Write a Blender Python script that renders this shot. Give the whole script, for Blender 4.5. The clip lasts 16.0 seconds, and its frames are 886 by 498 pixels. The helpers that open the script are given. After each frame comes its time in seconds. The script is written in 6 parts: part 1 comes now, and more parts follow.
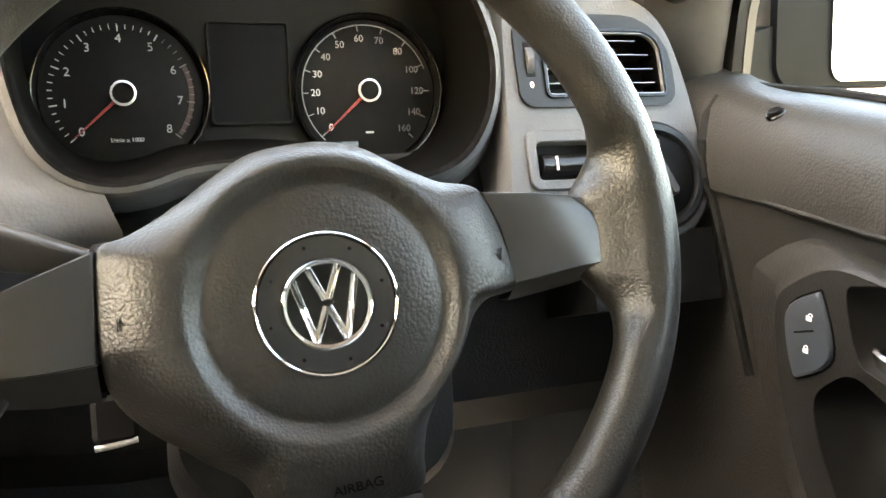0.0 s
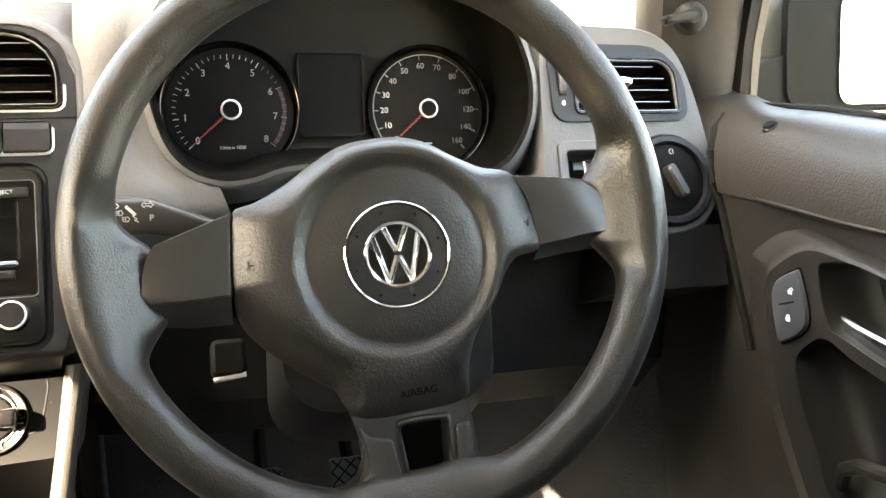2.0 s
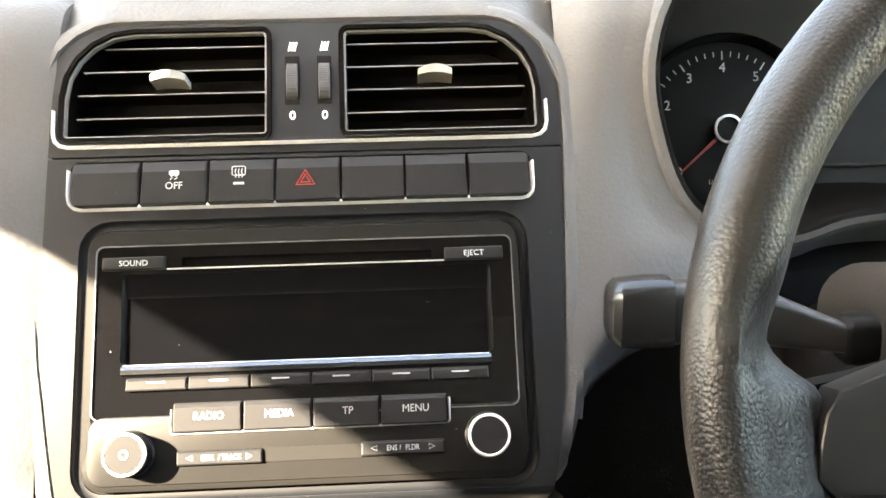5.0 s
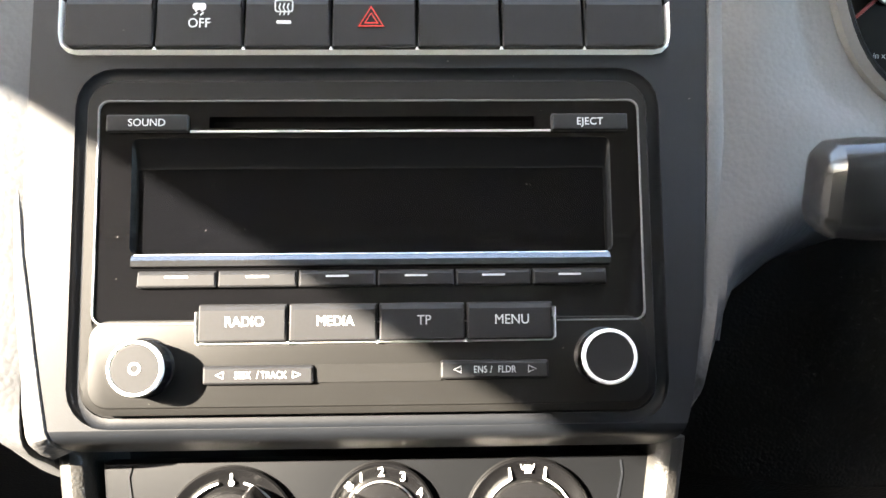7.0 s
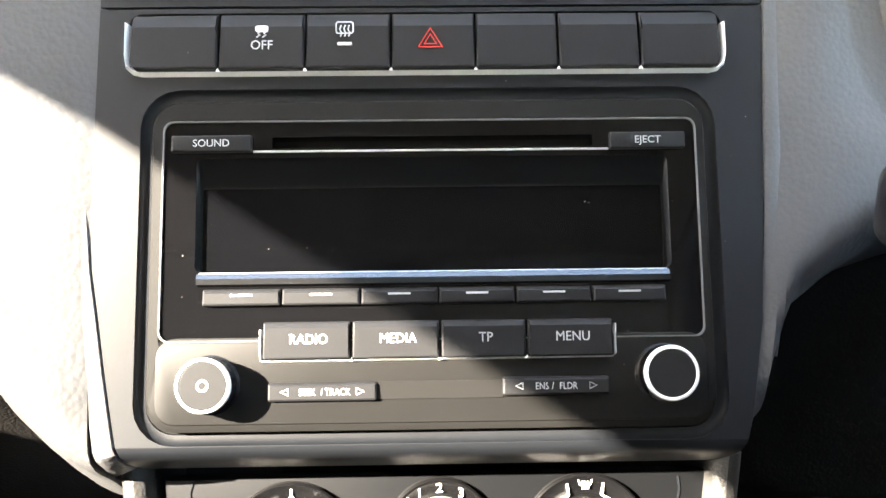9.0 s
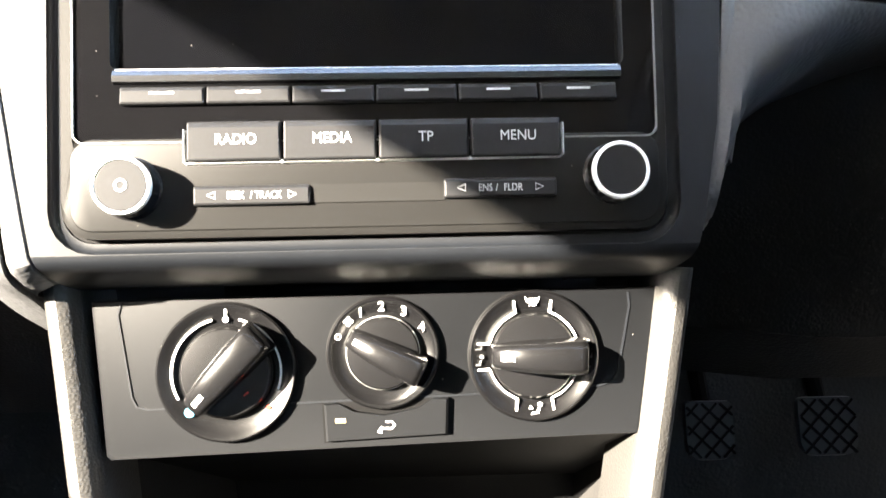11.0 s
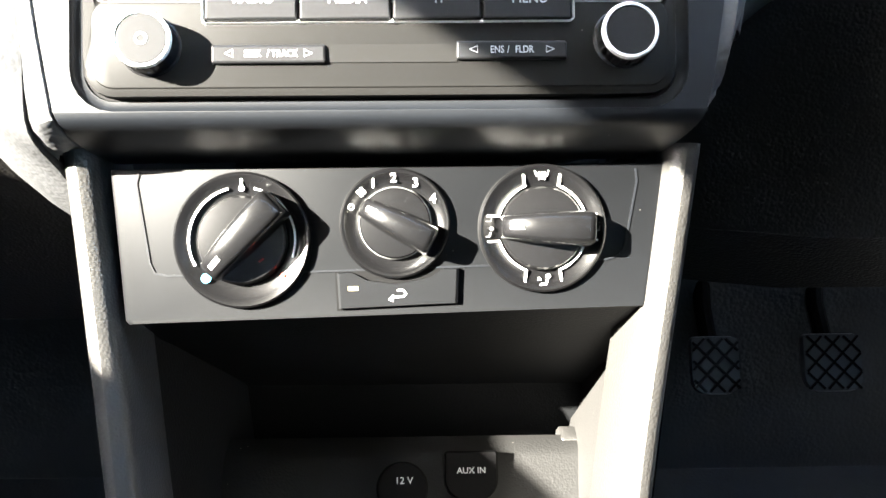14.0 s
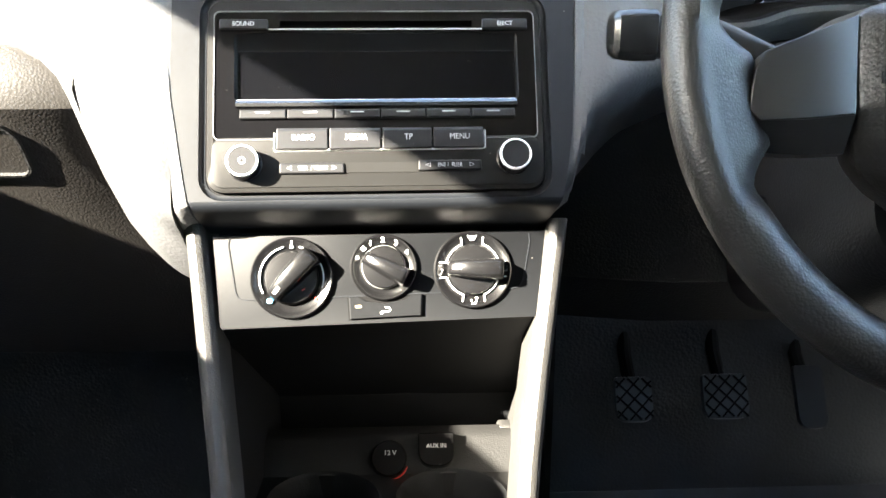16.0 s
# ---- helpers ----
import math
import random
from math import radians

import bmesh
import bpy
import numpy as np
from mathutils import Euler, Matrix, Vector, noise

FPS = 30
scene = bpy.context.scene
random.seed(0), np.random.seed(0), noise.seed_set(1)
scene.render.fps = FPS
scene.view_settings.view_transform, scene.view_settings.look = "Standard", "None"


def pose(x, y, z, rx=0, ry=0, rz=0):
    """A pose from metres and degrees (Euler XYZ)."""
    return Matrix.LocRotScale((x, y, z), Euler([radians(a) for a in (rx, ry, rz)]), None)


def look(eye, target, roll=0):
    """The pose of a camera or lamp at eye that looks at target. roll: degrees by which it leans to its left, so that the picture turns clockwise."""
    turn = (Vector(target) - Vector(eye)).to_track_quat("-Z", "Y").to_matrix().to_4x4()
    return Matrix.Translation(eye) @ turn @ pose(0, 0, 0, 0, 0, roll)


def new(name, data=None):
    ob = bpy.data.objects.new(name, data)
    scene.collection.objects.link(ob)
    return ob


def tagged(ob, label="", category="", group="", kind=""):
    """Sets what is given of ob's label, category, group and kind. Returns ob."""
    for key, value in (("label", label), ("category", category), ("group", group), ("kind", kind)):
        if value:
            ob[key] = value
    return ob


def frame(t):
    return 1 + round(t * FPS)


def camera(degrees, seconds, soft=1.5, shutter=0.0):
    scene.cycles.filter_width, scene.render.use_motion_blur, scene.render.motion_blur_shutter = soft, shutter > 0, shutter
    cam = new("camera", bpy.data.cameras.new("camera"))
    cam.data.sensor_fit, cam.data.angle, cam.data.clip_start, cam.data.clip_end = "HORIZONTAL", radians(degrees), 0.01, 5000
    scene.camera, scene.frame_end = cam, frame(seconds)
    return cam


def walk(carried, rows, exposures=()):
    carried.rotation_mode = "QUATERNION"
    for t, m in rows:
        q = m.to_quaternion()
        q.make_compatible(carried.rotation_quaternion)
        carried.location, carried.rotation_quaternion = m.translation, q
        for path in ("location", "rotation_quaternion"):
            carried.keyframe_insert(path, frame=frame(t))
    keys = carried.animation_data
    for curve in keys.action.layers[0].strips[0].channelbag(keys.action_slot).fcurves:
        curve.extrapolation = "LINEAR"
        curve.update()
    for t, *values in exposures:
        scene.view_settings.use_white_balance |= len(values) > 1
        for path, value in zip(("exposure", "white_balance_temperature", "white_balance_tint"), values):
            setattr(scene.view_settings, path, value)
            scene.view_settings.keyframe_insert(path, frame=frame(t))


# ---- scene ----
cam = camera(54.1, 16.0, shutter=0.15)
SKY, SUN = 0.125, 5.0
EXPOSURES = [(0, 5.3, 10300, 13), (3.5, 5.2, 10000, 14), (4.5, 4.85, 9300, 13), (5.2, 4.8, 8700, 12), (7.5, 4.6, 7500, 11), (10.5, 4.55, 7500, 11), (12, 4.65, 6900, 9), (13, 4.75, 6600, 7), (16, 4.85, 7200, 8)]
PATH = [
    (0, (-0.04, -0.023, 0.818), (0.664, 1.795, 0.373), 0.3),
    (0.5, (-0.059, -0.048, 0.824), (0.553, 1.81, 0.41), 1.1),
    (1, (-0.089, -0.089, 0.828), (0.457, 1.803, 0.476), 1.1),
    (1.5, (-0.086, -0.131, 0.82), (0.477, 1.756, 0.474), 0.0),
    (2, (-0.083, -0.159, 0.807), (0.508, 1.716, 0.44), 0.1),
    (2.5, (-0.078, -0.155, 0.806), (0.528, 1.715, 0.436), -0.0),
    (3, (-0.09, -0.108, 0.815), (0.445, 1.784, 0.451), -0.6),
    (3.5, (-0.118, -0.043, 0.811), (0.297, 1.879, 0.446), -1.5),
    (4, (-0.168, 0.019, 0.815), (0.088, 1.976, 0.489), -2.4),
    (4.5, (-0.207, 0.069, 0.815), (-0.066, 2.036, 0.482), -2.5),
    (5, (-0.238, 0.109, 0.814), (-0.157, 2.075, 0.453), -0.8),
    (5.2, (-0.241, 0.122, 0.809), (-0.176, 2.086, 0.435), -1.1),
    (7.3, (-0.281, 0.212, 0.765), (-0.222, 2.14, 0.239), 0.7),
    (7.5, (-0.286, 0.211, 0.763), (-0.227, 2.145, 0.254), 0.6),
    (8, (-0.292, 0.209, 0.779), (-0.252, 2.145, 0.279), 0.3),
    (8.2, (-0.293, 0.209, 0.777), (-0.263, 2.15, 0.295), 0.2),
    (10.3, (-0.293, 0.202, 0.765), (-0.235, 2.124, 0.215), -0.3),
    (10.5, (-0.29, 0.202, 0.757), (-0.207, 2.118, 0.19), -0.2),
    (11, (-0.282, 0.212, 0.72), (-0.175, 2.098, 0.064), 0.4),
    (11.5, (-0.281, 0.224, 0.687), (-0.177, 2.095, -0.014), 0.4),
    (12, (-0.277, 0.229, 0.666), (-0.171, 2.097, -0.041), 0.1),
    (12.5, (-0.278, 0.229, 0.661), (-0.168, 2.08, -0.087), 1.0),
    (13, (-0.279, 0.226, 0.665), (-0.176, 2.081, -0.075), 1.2),
    (13.5, (-0.283, 0.207, 0.669), (-0.196, 2.069, -0.057), 1.3),
    (14, (-0.284, 0.189, 0.678), (-0.196, 2.063, -0.014), 0.7),
    (14.5, (-0.281, 0.154, 0.688), (-0.193, 2.036, 0.019), 0.5),
    (15, (-0.287, 0.1, 0.696), (-0.171, 1.999, 0.079), 0.1),
    (15.5, (-0.281, 0.03, 0.705), (-0.166, 1.948, 0.149), -0.6),
    (16, (-0.283, -0.055, 0.719), (-0.163, 1.884, 0.243), 0.4),
]
walk(cam, [(t, look(eye, target, roll)) for t, eye, target, roll in PATH], EXPOSURES)

# ---- light: low sun from behind on the passenger side, clear sky ----
SUN_WAY = Vector((1.0, 0.727, -0.627)).normalized()
world = bpy.data.worlds.new("sky")
scene.world = world
world.use_nodes = True
_n = world.node_tree
_sky = _n.nodes.new("ShaderNodeTexSky")
_sky.sky_type, _sky.sun_disc = "NISHITA", False
_sky.dust_density = 0.7
_sky.sun_elevation = math.asin(-SUN_WAY.z)
_sky.sun_rotation = math.atan2(-SUN_WAY.x, -SUN_WAY.y)
_n.nodes["Background"].inputs["Strength"].default_value = SKY
_n.links.new(_sky.outputs[0], _n.nodes["Background"].inputs["Color"])
_sun = bpy.data.lights.new("sun", "SUN")
_sun.energy, _sun.angle, _sun.color = SUN, radians(0.53), (1.0, 0.95, 0.87)
sun = new("sun", _sun)
sun.matrix_world = Matrix.Translation((-4, -3, 3)) @ SUN_WAY.to_track_quat("-Z", "Y").to_matrix().to_4x4()


# ---- materials ----
def material(name, base, rough=0.5, metal=0.0, grain=0.0, cell=0.0012, vary=0.12, dust=0.0, coat=0.0, transmission=0.0, spec=0.5, scratch=0.0):
    """Plastic, metal or paint: colour varies at two scales, pebbled grain of that cell size, specks of dust."""
    m = bpy.data.materials.new(name)
    m.use_nodes = True
    nt = m.node_tree
    p = nt.nodes["Principled BSDF"]
    p.inputs["Roughness"].default_value, p.inputs["Metallic"].default_value = rough, metal
    p.inputs["Coat Weight"].default_value, p.inputs["Transmission Weight"].default_value = coat, transmission
    p.inputs["Specular IOR Level"].default_value = spec
    tc = nt.nodes.new("ShaderNodeTexCoord")
    big = nt.nodes.new("ShaderNodeTexNoise")
    big.inputs["Scale"].default_value, big.inputs["Detail"].default_value = 14, 6
    nt.links.new(tc.outputs["Object"], big.inputs["Vector"])
    fine = nt.nodes.new("ShaderNodeTexNoise")
    fine.inputs["Scale"].default_value, fine.inputs["Detail"].default_value = 900, 2
    nt.links.new(tc.outputs["Object"], fine.inputs["Vector"])
    add = nt.nodes.new("ShaderNodeMath")
    add.operation = "ADD"
    nt.links.new(big.outputs[0], add.inputs[0])
    nt.links.new(fine.outputs[0], add.inputs[1])
    ramp = nt.nodes.new("ShaderNodeMapRange")
    ramp.inputs["From Min"].default_value, ramp.inputs["From Max"].default_value = 0.6, 1.4
    ramp.inputs["To Min"].default_value, ramp.inputs["To Max"].default_value = 1 - vary, 1 + vary
    nt.links.new(add.outputs[0], ramp.inputs["Value"])
    mul = nt.nodes.new("ShaderNodeVectorMath")
    mul.operation = "SCALE"
    mul.inputs[0].default_value = base
    nt.links.new(ramp.outputs[0], mul.inputs["Scale"])
    colour = mul.outputs[0]
    if dust:
        spots = nt.nodes.new("ShaderNodeTexVoronoi")
        spots.inputs["Scale"].default_value = 260
        nt.links.new(tc.outputs["Object"], spots.inputs["Vector"])
        few = nt.nodes.new("ShaderNodeTexNoise")
        few.inputs["Scale"].default_value, few.inputs["Detail"].default_value = 120, 3
        nt.links.new(tc.outputs["Object"], few.inputs["Vector"])
        size = nt.nodes.new("ShaderNodeMapRange")
        size.inputs["From Min"].default_value, size.inputs["From Max"].default_value = 0.58, 0.75
        size.inputs["To Min"].default_value, size.inputs["To Max"].default_value = 0.0, 0.11
        nt.links.new(few.outputs[0], size.inputs["Value"])
        less = nt.nodes.new("ShaderNodeMath")
        less.operation = "LESS_THAN"
        nt.links.new(spots.outputs["Distance"], less.inputs[0])
        nt.links.new(size.outputs[0], less.inputs[1])
        amt = nt.nodes.new("ShaderNodeMath")
        amt.operation = "MULTIPLY"
        amt.inputs[1].default_value = dust
        nt.links.new(less.outputs[0], amt.inputs[0])
        mix = nt.nodes.new("ShaderNodeMix")
        mix.data_type = "RGBA"
        mix.inputs["B"].default_value = (0.5, 0.47, 0.42, 1)
        nt.links.new(amt.outputs[0], mix.inputs["Factor"])
        nt.links.new(colour, mix.inputs["A"])
        colour = mix.outputs["Result"]
    nt.links.new(colour, p.inputs["Base Color"])
    rr = nt.nodes.new("ShaderNodeMapRange")
    rr.inputs["From Min"].default_value, rr.inputs["From Max"].default_value = 0.3, 0.7
    rr.inputs["To Min"].default_value, rr.inputs["To Max"].default_value = max(rough - 0.02, 0.02), min(rough + 0.02, 1)
    nt.links.new(big.outputs[0], rr.inputs["Value"])
    nt.links.new(rr.outputs[0], p.inputs["Roughness"])
    if grain or scratch:
        bump = nt.nodes.new("ShaderNodeBump")
        bump.inputs["Strength"].default_value = min(grain + scratch, 1.0)
        bump.inputs["Distance"].default_value = cell * 0.35
        warp = nt.nodes.new("ShaderNodeVectorMath")
        warp.operation = "MULTIPLY_ADD"
        warp.inputs[1].default_value = (cell * 0.45,) * 3
        wob = nt.nodes.new("ShaderNodeTexNoise")
        wob.inputs["Scale"].default_value = 0.45 / cell
        nt.links.new(tc.outputs["Object"], wob.inputs["Vector"])
        nt.links.new(wob.outputs["Color"], warp.inputs[0])
        nt.links.new(tc.outputs["Object"], warp.inputs[2])
        cells = nt.nodes.new("ShaderNodeTexVoronoi")
        cells.feature = "SMOOTH_F1"
        cells.inputs["Scale"].default_value = 1.0 / cell
        cells.inputs["Smoothness"].default_value = 0.4
        nt.links.new(warp.outputs[0], cells.inputs["Vector"])
        nt.links.new(cells.outputs["Distance"], bump.inputs["Height"])
        bump.invert = True
        nt.links.new(bump.outputs[0], p.inputs["Normal"])
    return m


DASH = material("dash grained plastic", (0.060, 0.061, 0.0635), 0.46, grain=0.25, cell=0.0026, spec=0.4)
DASH_LOW = material("lower dash plastic", (0.011, 0.0113, 0.012), 0.6, grain=0.5, cell=0.002, spec=0.2)
PANEL = material("satin panel plastic", (0.0054, 0.0064, 0.0082), 0.42, grain=0.08, cell=0.0006, dust=0.7, spec=0.29)
RADIO = material("radio fascia plastic", (0.0066, 0.0065, 0.0063), 0.46, grain=0.08, cell=0.0005, dust=0.8, spec=0.14)
CLIMATE_FACE = material("climate panel plastic", (0.0046, 0.0050, 0.0057), 0.46, grain=0.08, cell=0.0005, dust=0.8, spec=0.11)
BUTTON = material("soft-touch button", (0.0095, 0.0098, 0.0108), 0.5, dust=0.5, spec=0.16)
GLOSS = material("piano black", (0.002, 0.002, 0.0023), 0.07, coat=0.1, dust=0.5, vary=0.05, spec=0.3)
SCREEN = material("unlit display glass", (0.0015, 0.0016, 0.002), 0.1, vary=0.05, dust=0.25, spec=0.2)
CLUSTER_SCREEN = material("unlit matt display", (0.0022, 0.0023, 0.0025), 0.35, vary=0.05, spec=0.08)
BADGE_DISH = material("badge dish plastic", (0.010, 0.010, 0.0105), 0.22, vary=0.05, spec=0.6)
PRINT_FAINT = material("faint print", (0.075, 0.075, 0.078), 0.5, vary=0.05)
STALK_END = material("stalk end plastic", (0.012, 0.012, 0.0125), 0.25, spec=0.6)
CHROME = material("chrome", (0.82, 0.82, 0.81), 0.09, 1.0, vary=0.03)
DARK_CHROME = material("dark chrome", (0.12, 0.122, 0.126), 0.25, 1.0, vary=0.03)
SATIN = material("satin silver", (0.72, 0.72, 0.71), 0.32, 0.8, vary=0.04)
# stands in for chrome: sky reflection put into a pale, mostly diffuse base
TRIM = material("bright silver trim", (0.90, 0.90, 0.89), 0.35, 0.25, vary=0.04)
PRINT = material("white print", (0.75, 0.75, 0.74), 0.5, vary=0.05)
PRINT_DIM = material("grey print", (0.40, 0.41, 0.42), 0.5, vary=0.05)
# dial print dimmed, with the shade inside the cluster put into its colour
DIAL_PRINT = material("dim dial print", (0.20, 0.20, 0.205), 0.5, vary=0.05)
DIAL_RED = material("dull red needle", (0.20, 0.014, 0.010), 0.5, vary=0.05)
RED = material("red print", (0.52, 0.028, 0.018), 0.45, vary=0.05)
BLUE = material("pale blue print", (0.05, 0.27, 0.42), 0.45, vary=0.05)
AMBER = material("dull amber lens", (0.4, 0.33, 0.18), 0.4)
WHEEL = material("wheel grained polyurethane", (0.0140, 0.0126, 0.0111), 0.38, grain=0.42, cell=0.0014, spec=0.52)
HUB = material("airbag cover grained", (0.0135, 0.0123, 0.0111), 0.39, grain=0.40, cell=0.0017, spec=0.52)
INSERT = material("satin spoke insert", (0.0155, 0.0149, 0.0145), 0.32, vary=0.05, spec=0.6)
BLACK = material("matt black plastic", (0.0018, 0.0018, 0.002), 0.6, spec=0.1)
VENT = material("vent slat black", (0.0009, 0.0009, 0.001), 0.5, spec=0.05)
# grey for thin rims and for the painted glint along the vent slats
GLINT_AND_RIM = material("slat glint and rim line", (0.2, 0.2, 0.2), 0.35, 0.6)
DIAL = material("dial face", (0.0036, 0.0037, 0.0040), 0.6, vary=0.05, spec=0.1)
DIAL_EDGE = material("dark dial edge", (0.0032, 0.0033, 0.0036), 0.22, vary=0.05, spec=0.3)
CLUSTER = material("cluster shell", (0.0036, 0.0037, 0.0040), 0.5, grain=0.1, cell=0.0008, spec=0.15)
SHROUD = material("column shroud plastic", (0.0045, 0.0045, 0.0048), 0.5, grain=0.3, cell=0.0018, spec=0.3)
# lighter copy of the shroud plastic, with light from above put into it
COLUMN_TOP = material("lit column cover plastic", (0.020, 0.018, 0.0165), 0.42, grain=0.2, cell=0.0014, spec=0.45)
WELL = material("matt black well", (0.0013, 0.0013, 0.0014), 0.6, grain=0.1, cell=0.0008, spec=0.06)
STALK = material("stalk plastic", (0.022, 0.021, 0.020), 0.4, grain=0.05, cell=0.0006)
DOOR = material("door grained plastic", (0.021, 0.0189, 0.0170), 0.44, grain=0.40, cell=0.0022, spec=0.4)
DOOR_SMOOTH = material("door pod plastic", (0.015, 0.0137, 0.0126), 0.42, grain=0.3, cell=0.0018)
# for unseen walls at the back; grey chosen for the fill it bounces
SEAT = material("grey seat cloth", (0.11, 0.108, 0.105), 0.9, grain=0.4, cell=0.002)
# pod plastic darkened for the hollows, their shade put into the colour
DOOR_RECESS = material("shaded door hollow plastic", (0.009, 0.0082, 0.0078), 0.5, grain=0.1, cell=0.001, spec=0.25)
HANDLE_METAL = material("silver handle paint", (0.55, 0.53, 0.5), 0.25, 1.0)
SWITCH = material("door switch plastic", (0.04, 0.047, 0.056), 0.42)
PILLAR = material("pillar trim", (0.013, 0.012, 0.0112), 0.6, grain=0.3, cell=0.001, spec=0.25)
PILLAR_PALE = material("pale window frame", (0.05, 0.046, 0.040), 0.55, vary=0.08, spec=0.3)
LINER = material("headliner cloth", (0.42, 0.41, 0.39), 0.9, grain=0.3, cell=0.002)
SEAL = material("rubber seal", (0.005, 0.005, 0.005), 0.7, spec=0.15)
CARPET = material("carpet", (0.060, 0.064, 0.070), 0.95, grain=0.5, cell=0.004, spec=0.1)
RUBBER = material("pedal rubber", (0.034, 0.038, 0.044), 0.5)
MIRROR_PLASTIC = material("mirror housing", (0.003, 0.003, 0.0032), 0.5, grain=0.15, cell=0.001, spec=0.03)
MIRROR = material("mirror glass", (0.9, 0.9, 0.9), 0.02, 1.0, vary=0.0)
GROUND = material("pale sandy ground", (0.25, 0.23, 0.20), 0.95, grain=0.5, cell=0.03, vary=0.2)
KNOB = material("control knob plastic", (0.0050, 0.0050, 0.0054), 0.26, dust=1.0, spec=0.4)
DIAL_RING = material("glossy dial ring", (0.003, 0.003, 0.0033), 0.26, dust=0.9, vary=0.05, spec=0.4)
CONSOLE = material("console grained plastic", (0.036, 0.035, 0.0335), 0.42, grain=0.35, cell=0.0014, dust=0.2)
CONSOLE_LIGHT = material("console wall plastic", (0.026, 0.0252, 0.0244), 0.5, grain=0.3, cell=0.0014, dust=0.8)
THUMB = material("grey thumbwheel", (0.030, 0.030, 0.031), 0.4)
# bin floor and bin: wall plastic darkened, shade put into the colour
BIN_FLOOR = material("shaded bin floor plastic", (0.0100, 0.0099, 0.0097), 0.5, grain=0.3, cell=0.0014, dust=1.0, spec=0.4)
CONSOLE_SHADE = material("shaded console bin plastic", (0.008, 0.0085, 0.0092), 0.6, grain=0.3, cell=0.0014, spec=0.15)


def glass_material():
    m = bpy.data.materials.new("window glass")
    m.use_nodes = True
    p = m.node_tree.nodes["Principled BSDF"]
    p.inputs["Transmission Weight"].default_value, p.inputs["Roughness"].default_value = 1.0, 0.0
    p.inputs["IOR"].default_value, p.inputs["Base Color"].default_value = 1.06, (0.96, 0.98, 0.97, 1)
    return m


GLASS = glass_material()


# ---- building helpers ----
def frame_of(origin, lean, yaw=0.0, roll=0.0):
    """A face's frame: x to the right, y up the face, z out of it to the driver; lean back in degrees."""
    return Matrix.Translation(origin) @ pose(0, 0, 0, 0, 0, yaw) @ pose(0, 0, 0, 90 - lean, 0, 0) @ pose(0, 0, 0, 0, 0, roll)


def thing(name, m, label, category, group="", kind=""):
    ob = new(name)
    ob.empty_display_size = 0.02
    ob.matrix_world = m
    return tagged(ob, label, category, group, kind)


def mesh_of(name, bm, mat, sharp=32):
    bmesh.ops.remove_doubles(bm, verts=bm.verts, dist=1e-6)
    bmesh.ops.recalc_face_normals(bm, faces=bm.faces)
    for f in bm.faces:
        f.smooth = True
    for e in bm.edges:
        if len(e.link_faces) != 2 or e.calc_face_angle(0) > radians(sharp):
            e.smooth = False
    me = bpy.data.meshes.new(name)
    bm.to_mesh(me)
    bm.free()
    me.materials.append(mat)
    return me


def part(name, bm, mat, parent, label="", m=None, sharp=32):
    ob = new(name, mesh_of(name, bm, mat, sharp))
    ob.parent = parent
    if m is not None:
        ob.matrix_basis = m
    return tagged(ob, label)


def solid(name, bm, mat, label, category, kind="", m=None, group="", sharp=32):
    ob = new(name, mesh_of(name, bm, mat, sharp))
    if m is not None:
        ob.matrix_world = m
    return tagged(ob, label, category, group, kind)


def loft(rings, closed=True, cap0=True, cap1=True, bm=None):
    """A skin through rings of points of one length."""
    bm = bm or bmesh.new()
    vs = [[bm.verts.new(p) for p in ring] for ring in rings]
    n = len(vs[0])
    for a, b in zip(vs, vs[1:]):
        for i in range(n if closed else n - 1):
            j = (i + 1) % n
            bm.faces.new((a[i], a[j], b[j], b[i]))
    if closed and cap0:
        bm.faces.new(vs[0][::-1])
    if closed and cap1:
        bm.faces.new(vs[-1])
    return bm


def rr(x0, y0, x1, y1, r, inset=0.0, z=0.0, seg=5, corners=None):
    """A rounded rectangle; corners: radii bottom right, top right, top left, bottom left."""
    x0, y0, x1, y1 = x0 + inset, y0 + inset, x1 - inset, y1 - inset
    rs = [max(q - inset, 1e-4) for q in (corners or (r,) * 4)]
    out = []
    for (cx, cy, a), q in zip(((x1, y0, -90), (x1, y1, 0), (x0, y1, 90), (x0, y0, 180)), rs):
        sx, sy = (-1 if cx == x1 else 1), (-1 if cy == y1 else 1)
        for k in range(seg + 1):
            t = radians(a + 90 * k / seg)
            out.append((cx + sx * q + q * math.cos(t), cy + sy * q + q * math.sin(t), z))
    return out


def button(x0, y0, x1, y1, r, z0, z1, bevel=0.0008, corners=None, dish=0.0, bm=None):
    """A raised key with a rounded front edge."""
    rings = [rr(x0, y0, x1, y1, r, 0, z0, corners=corners), rr(x0, y0, x1, y1, r, 0, z1 - bevel, corners=corners)]
    for k in (1, 2, 3):
        a = radians(30 * k)
        rings.append(rr(x0, y0, x1, y1, r, bevel * (1 - math.cos(a)), z1 - bevel + bevel * math.sin(a), corners=corners))
    if dish:
        rings.append(rr(x0, y0, x1, y1, r, min(x1 - x0, y1 - y0) * 0.3, z1 - dish, corners=corners))
    return loft(rings, bm=bm)


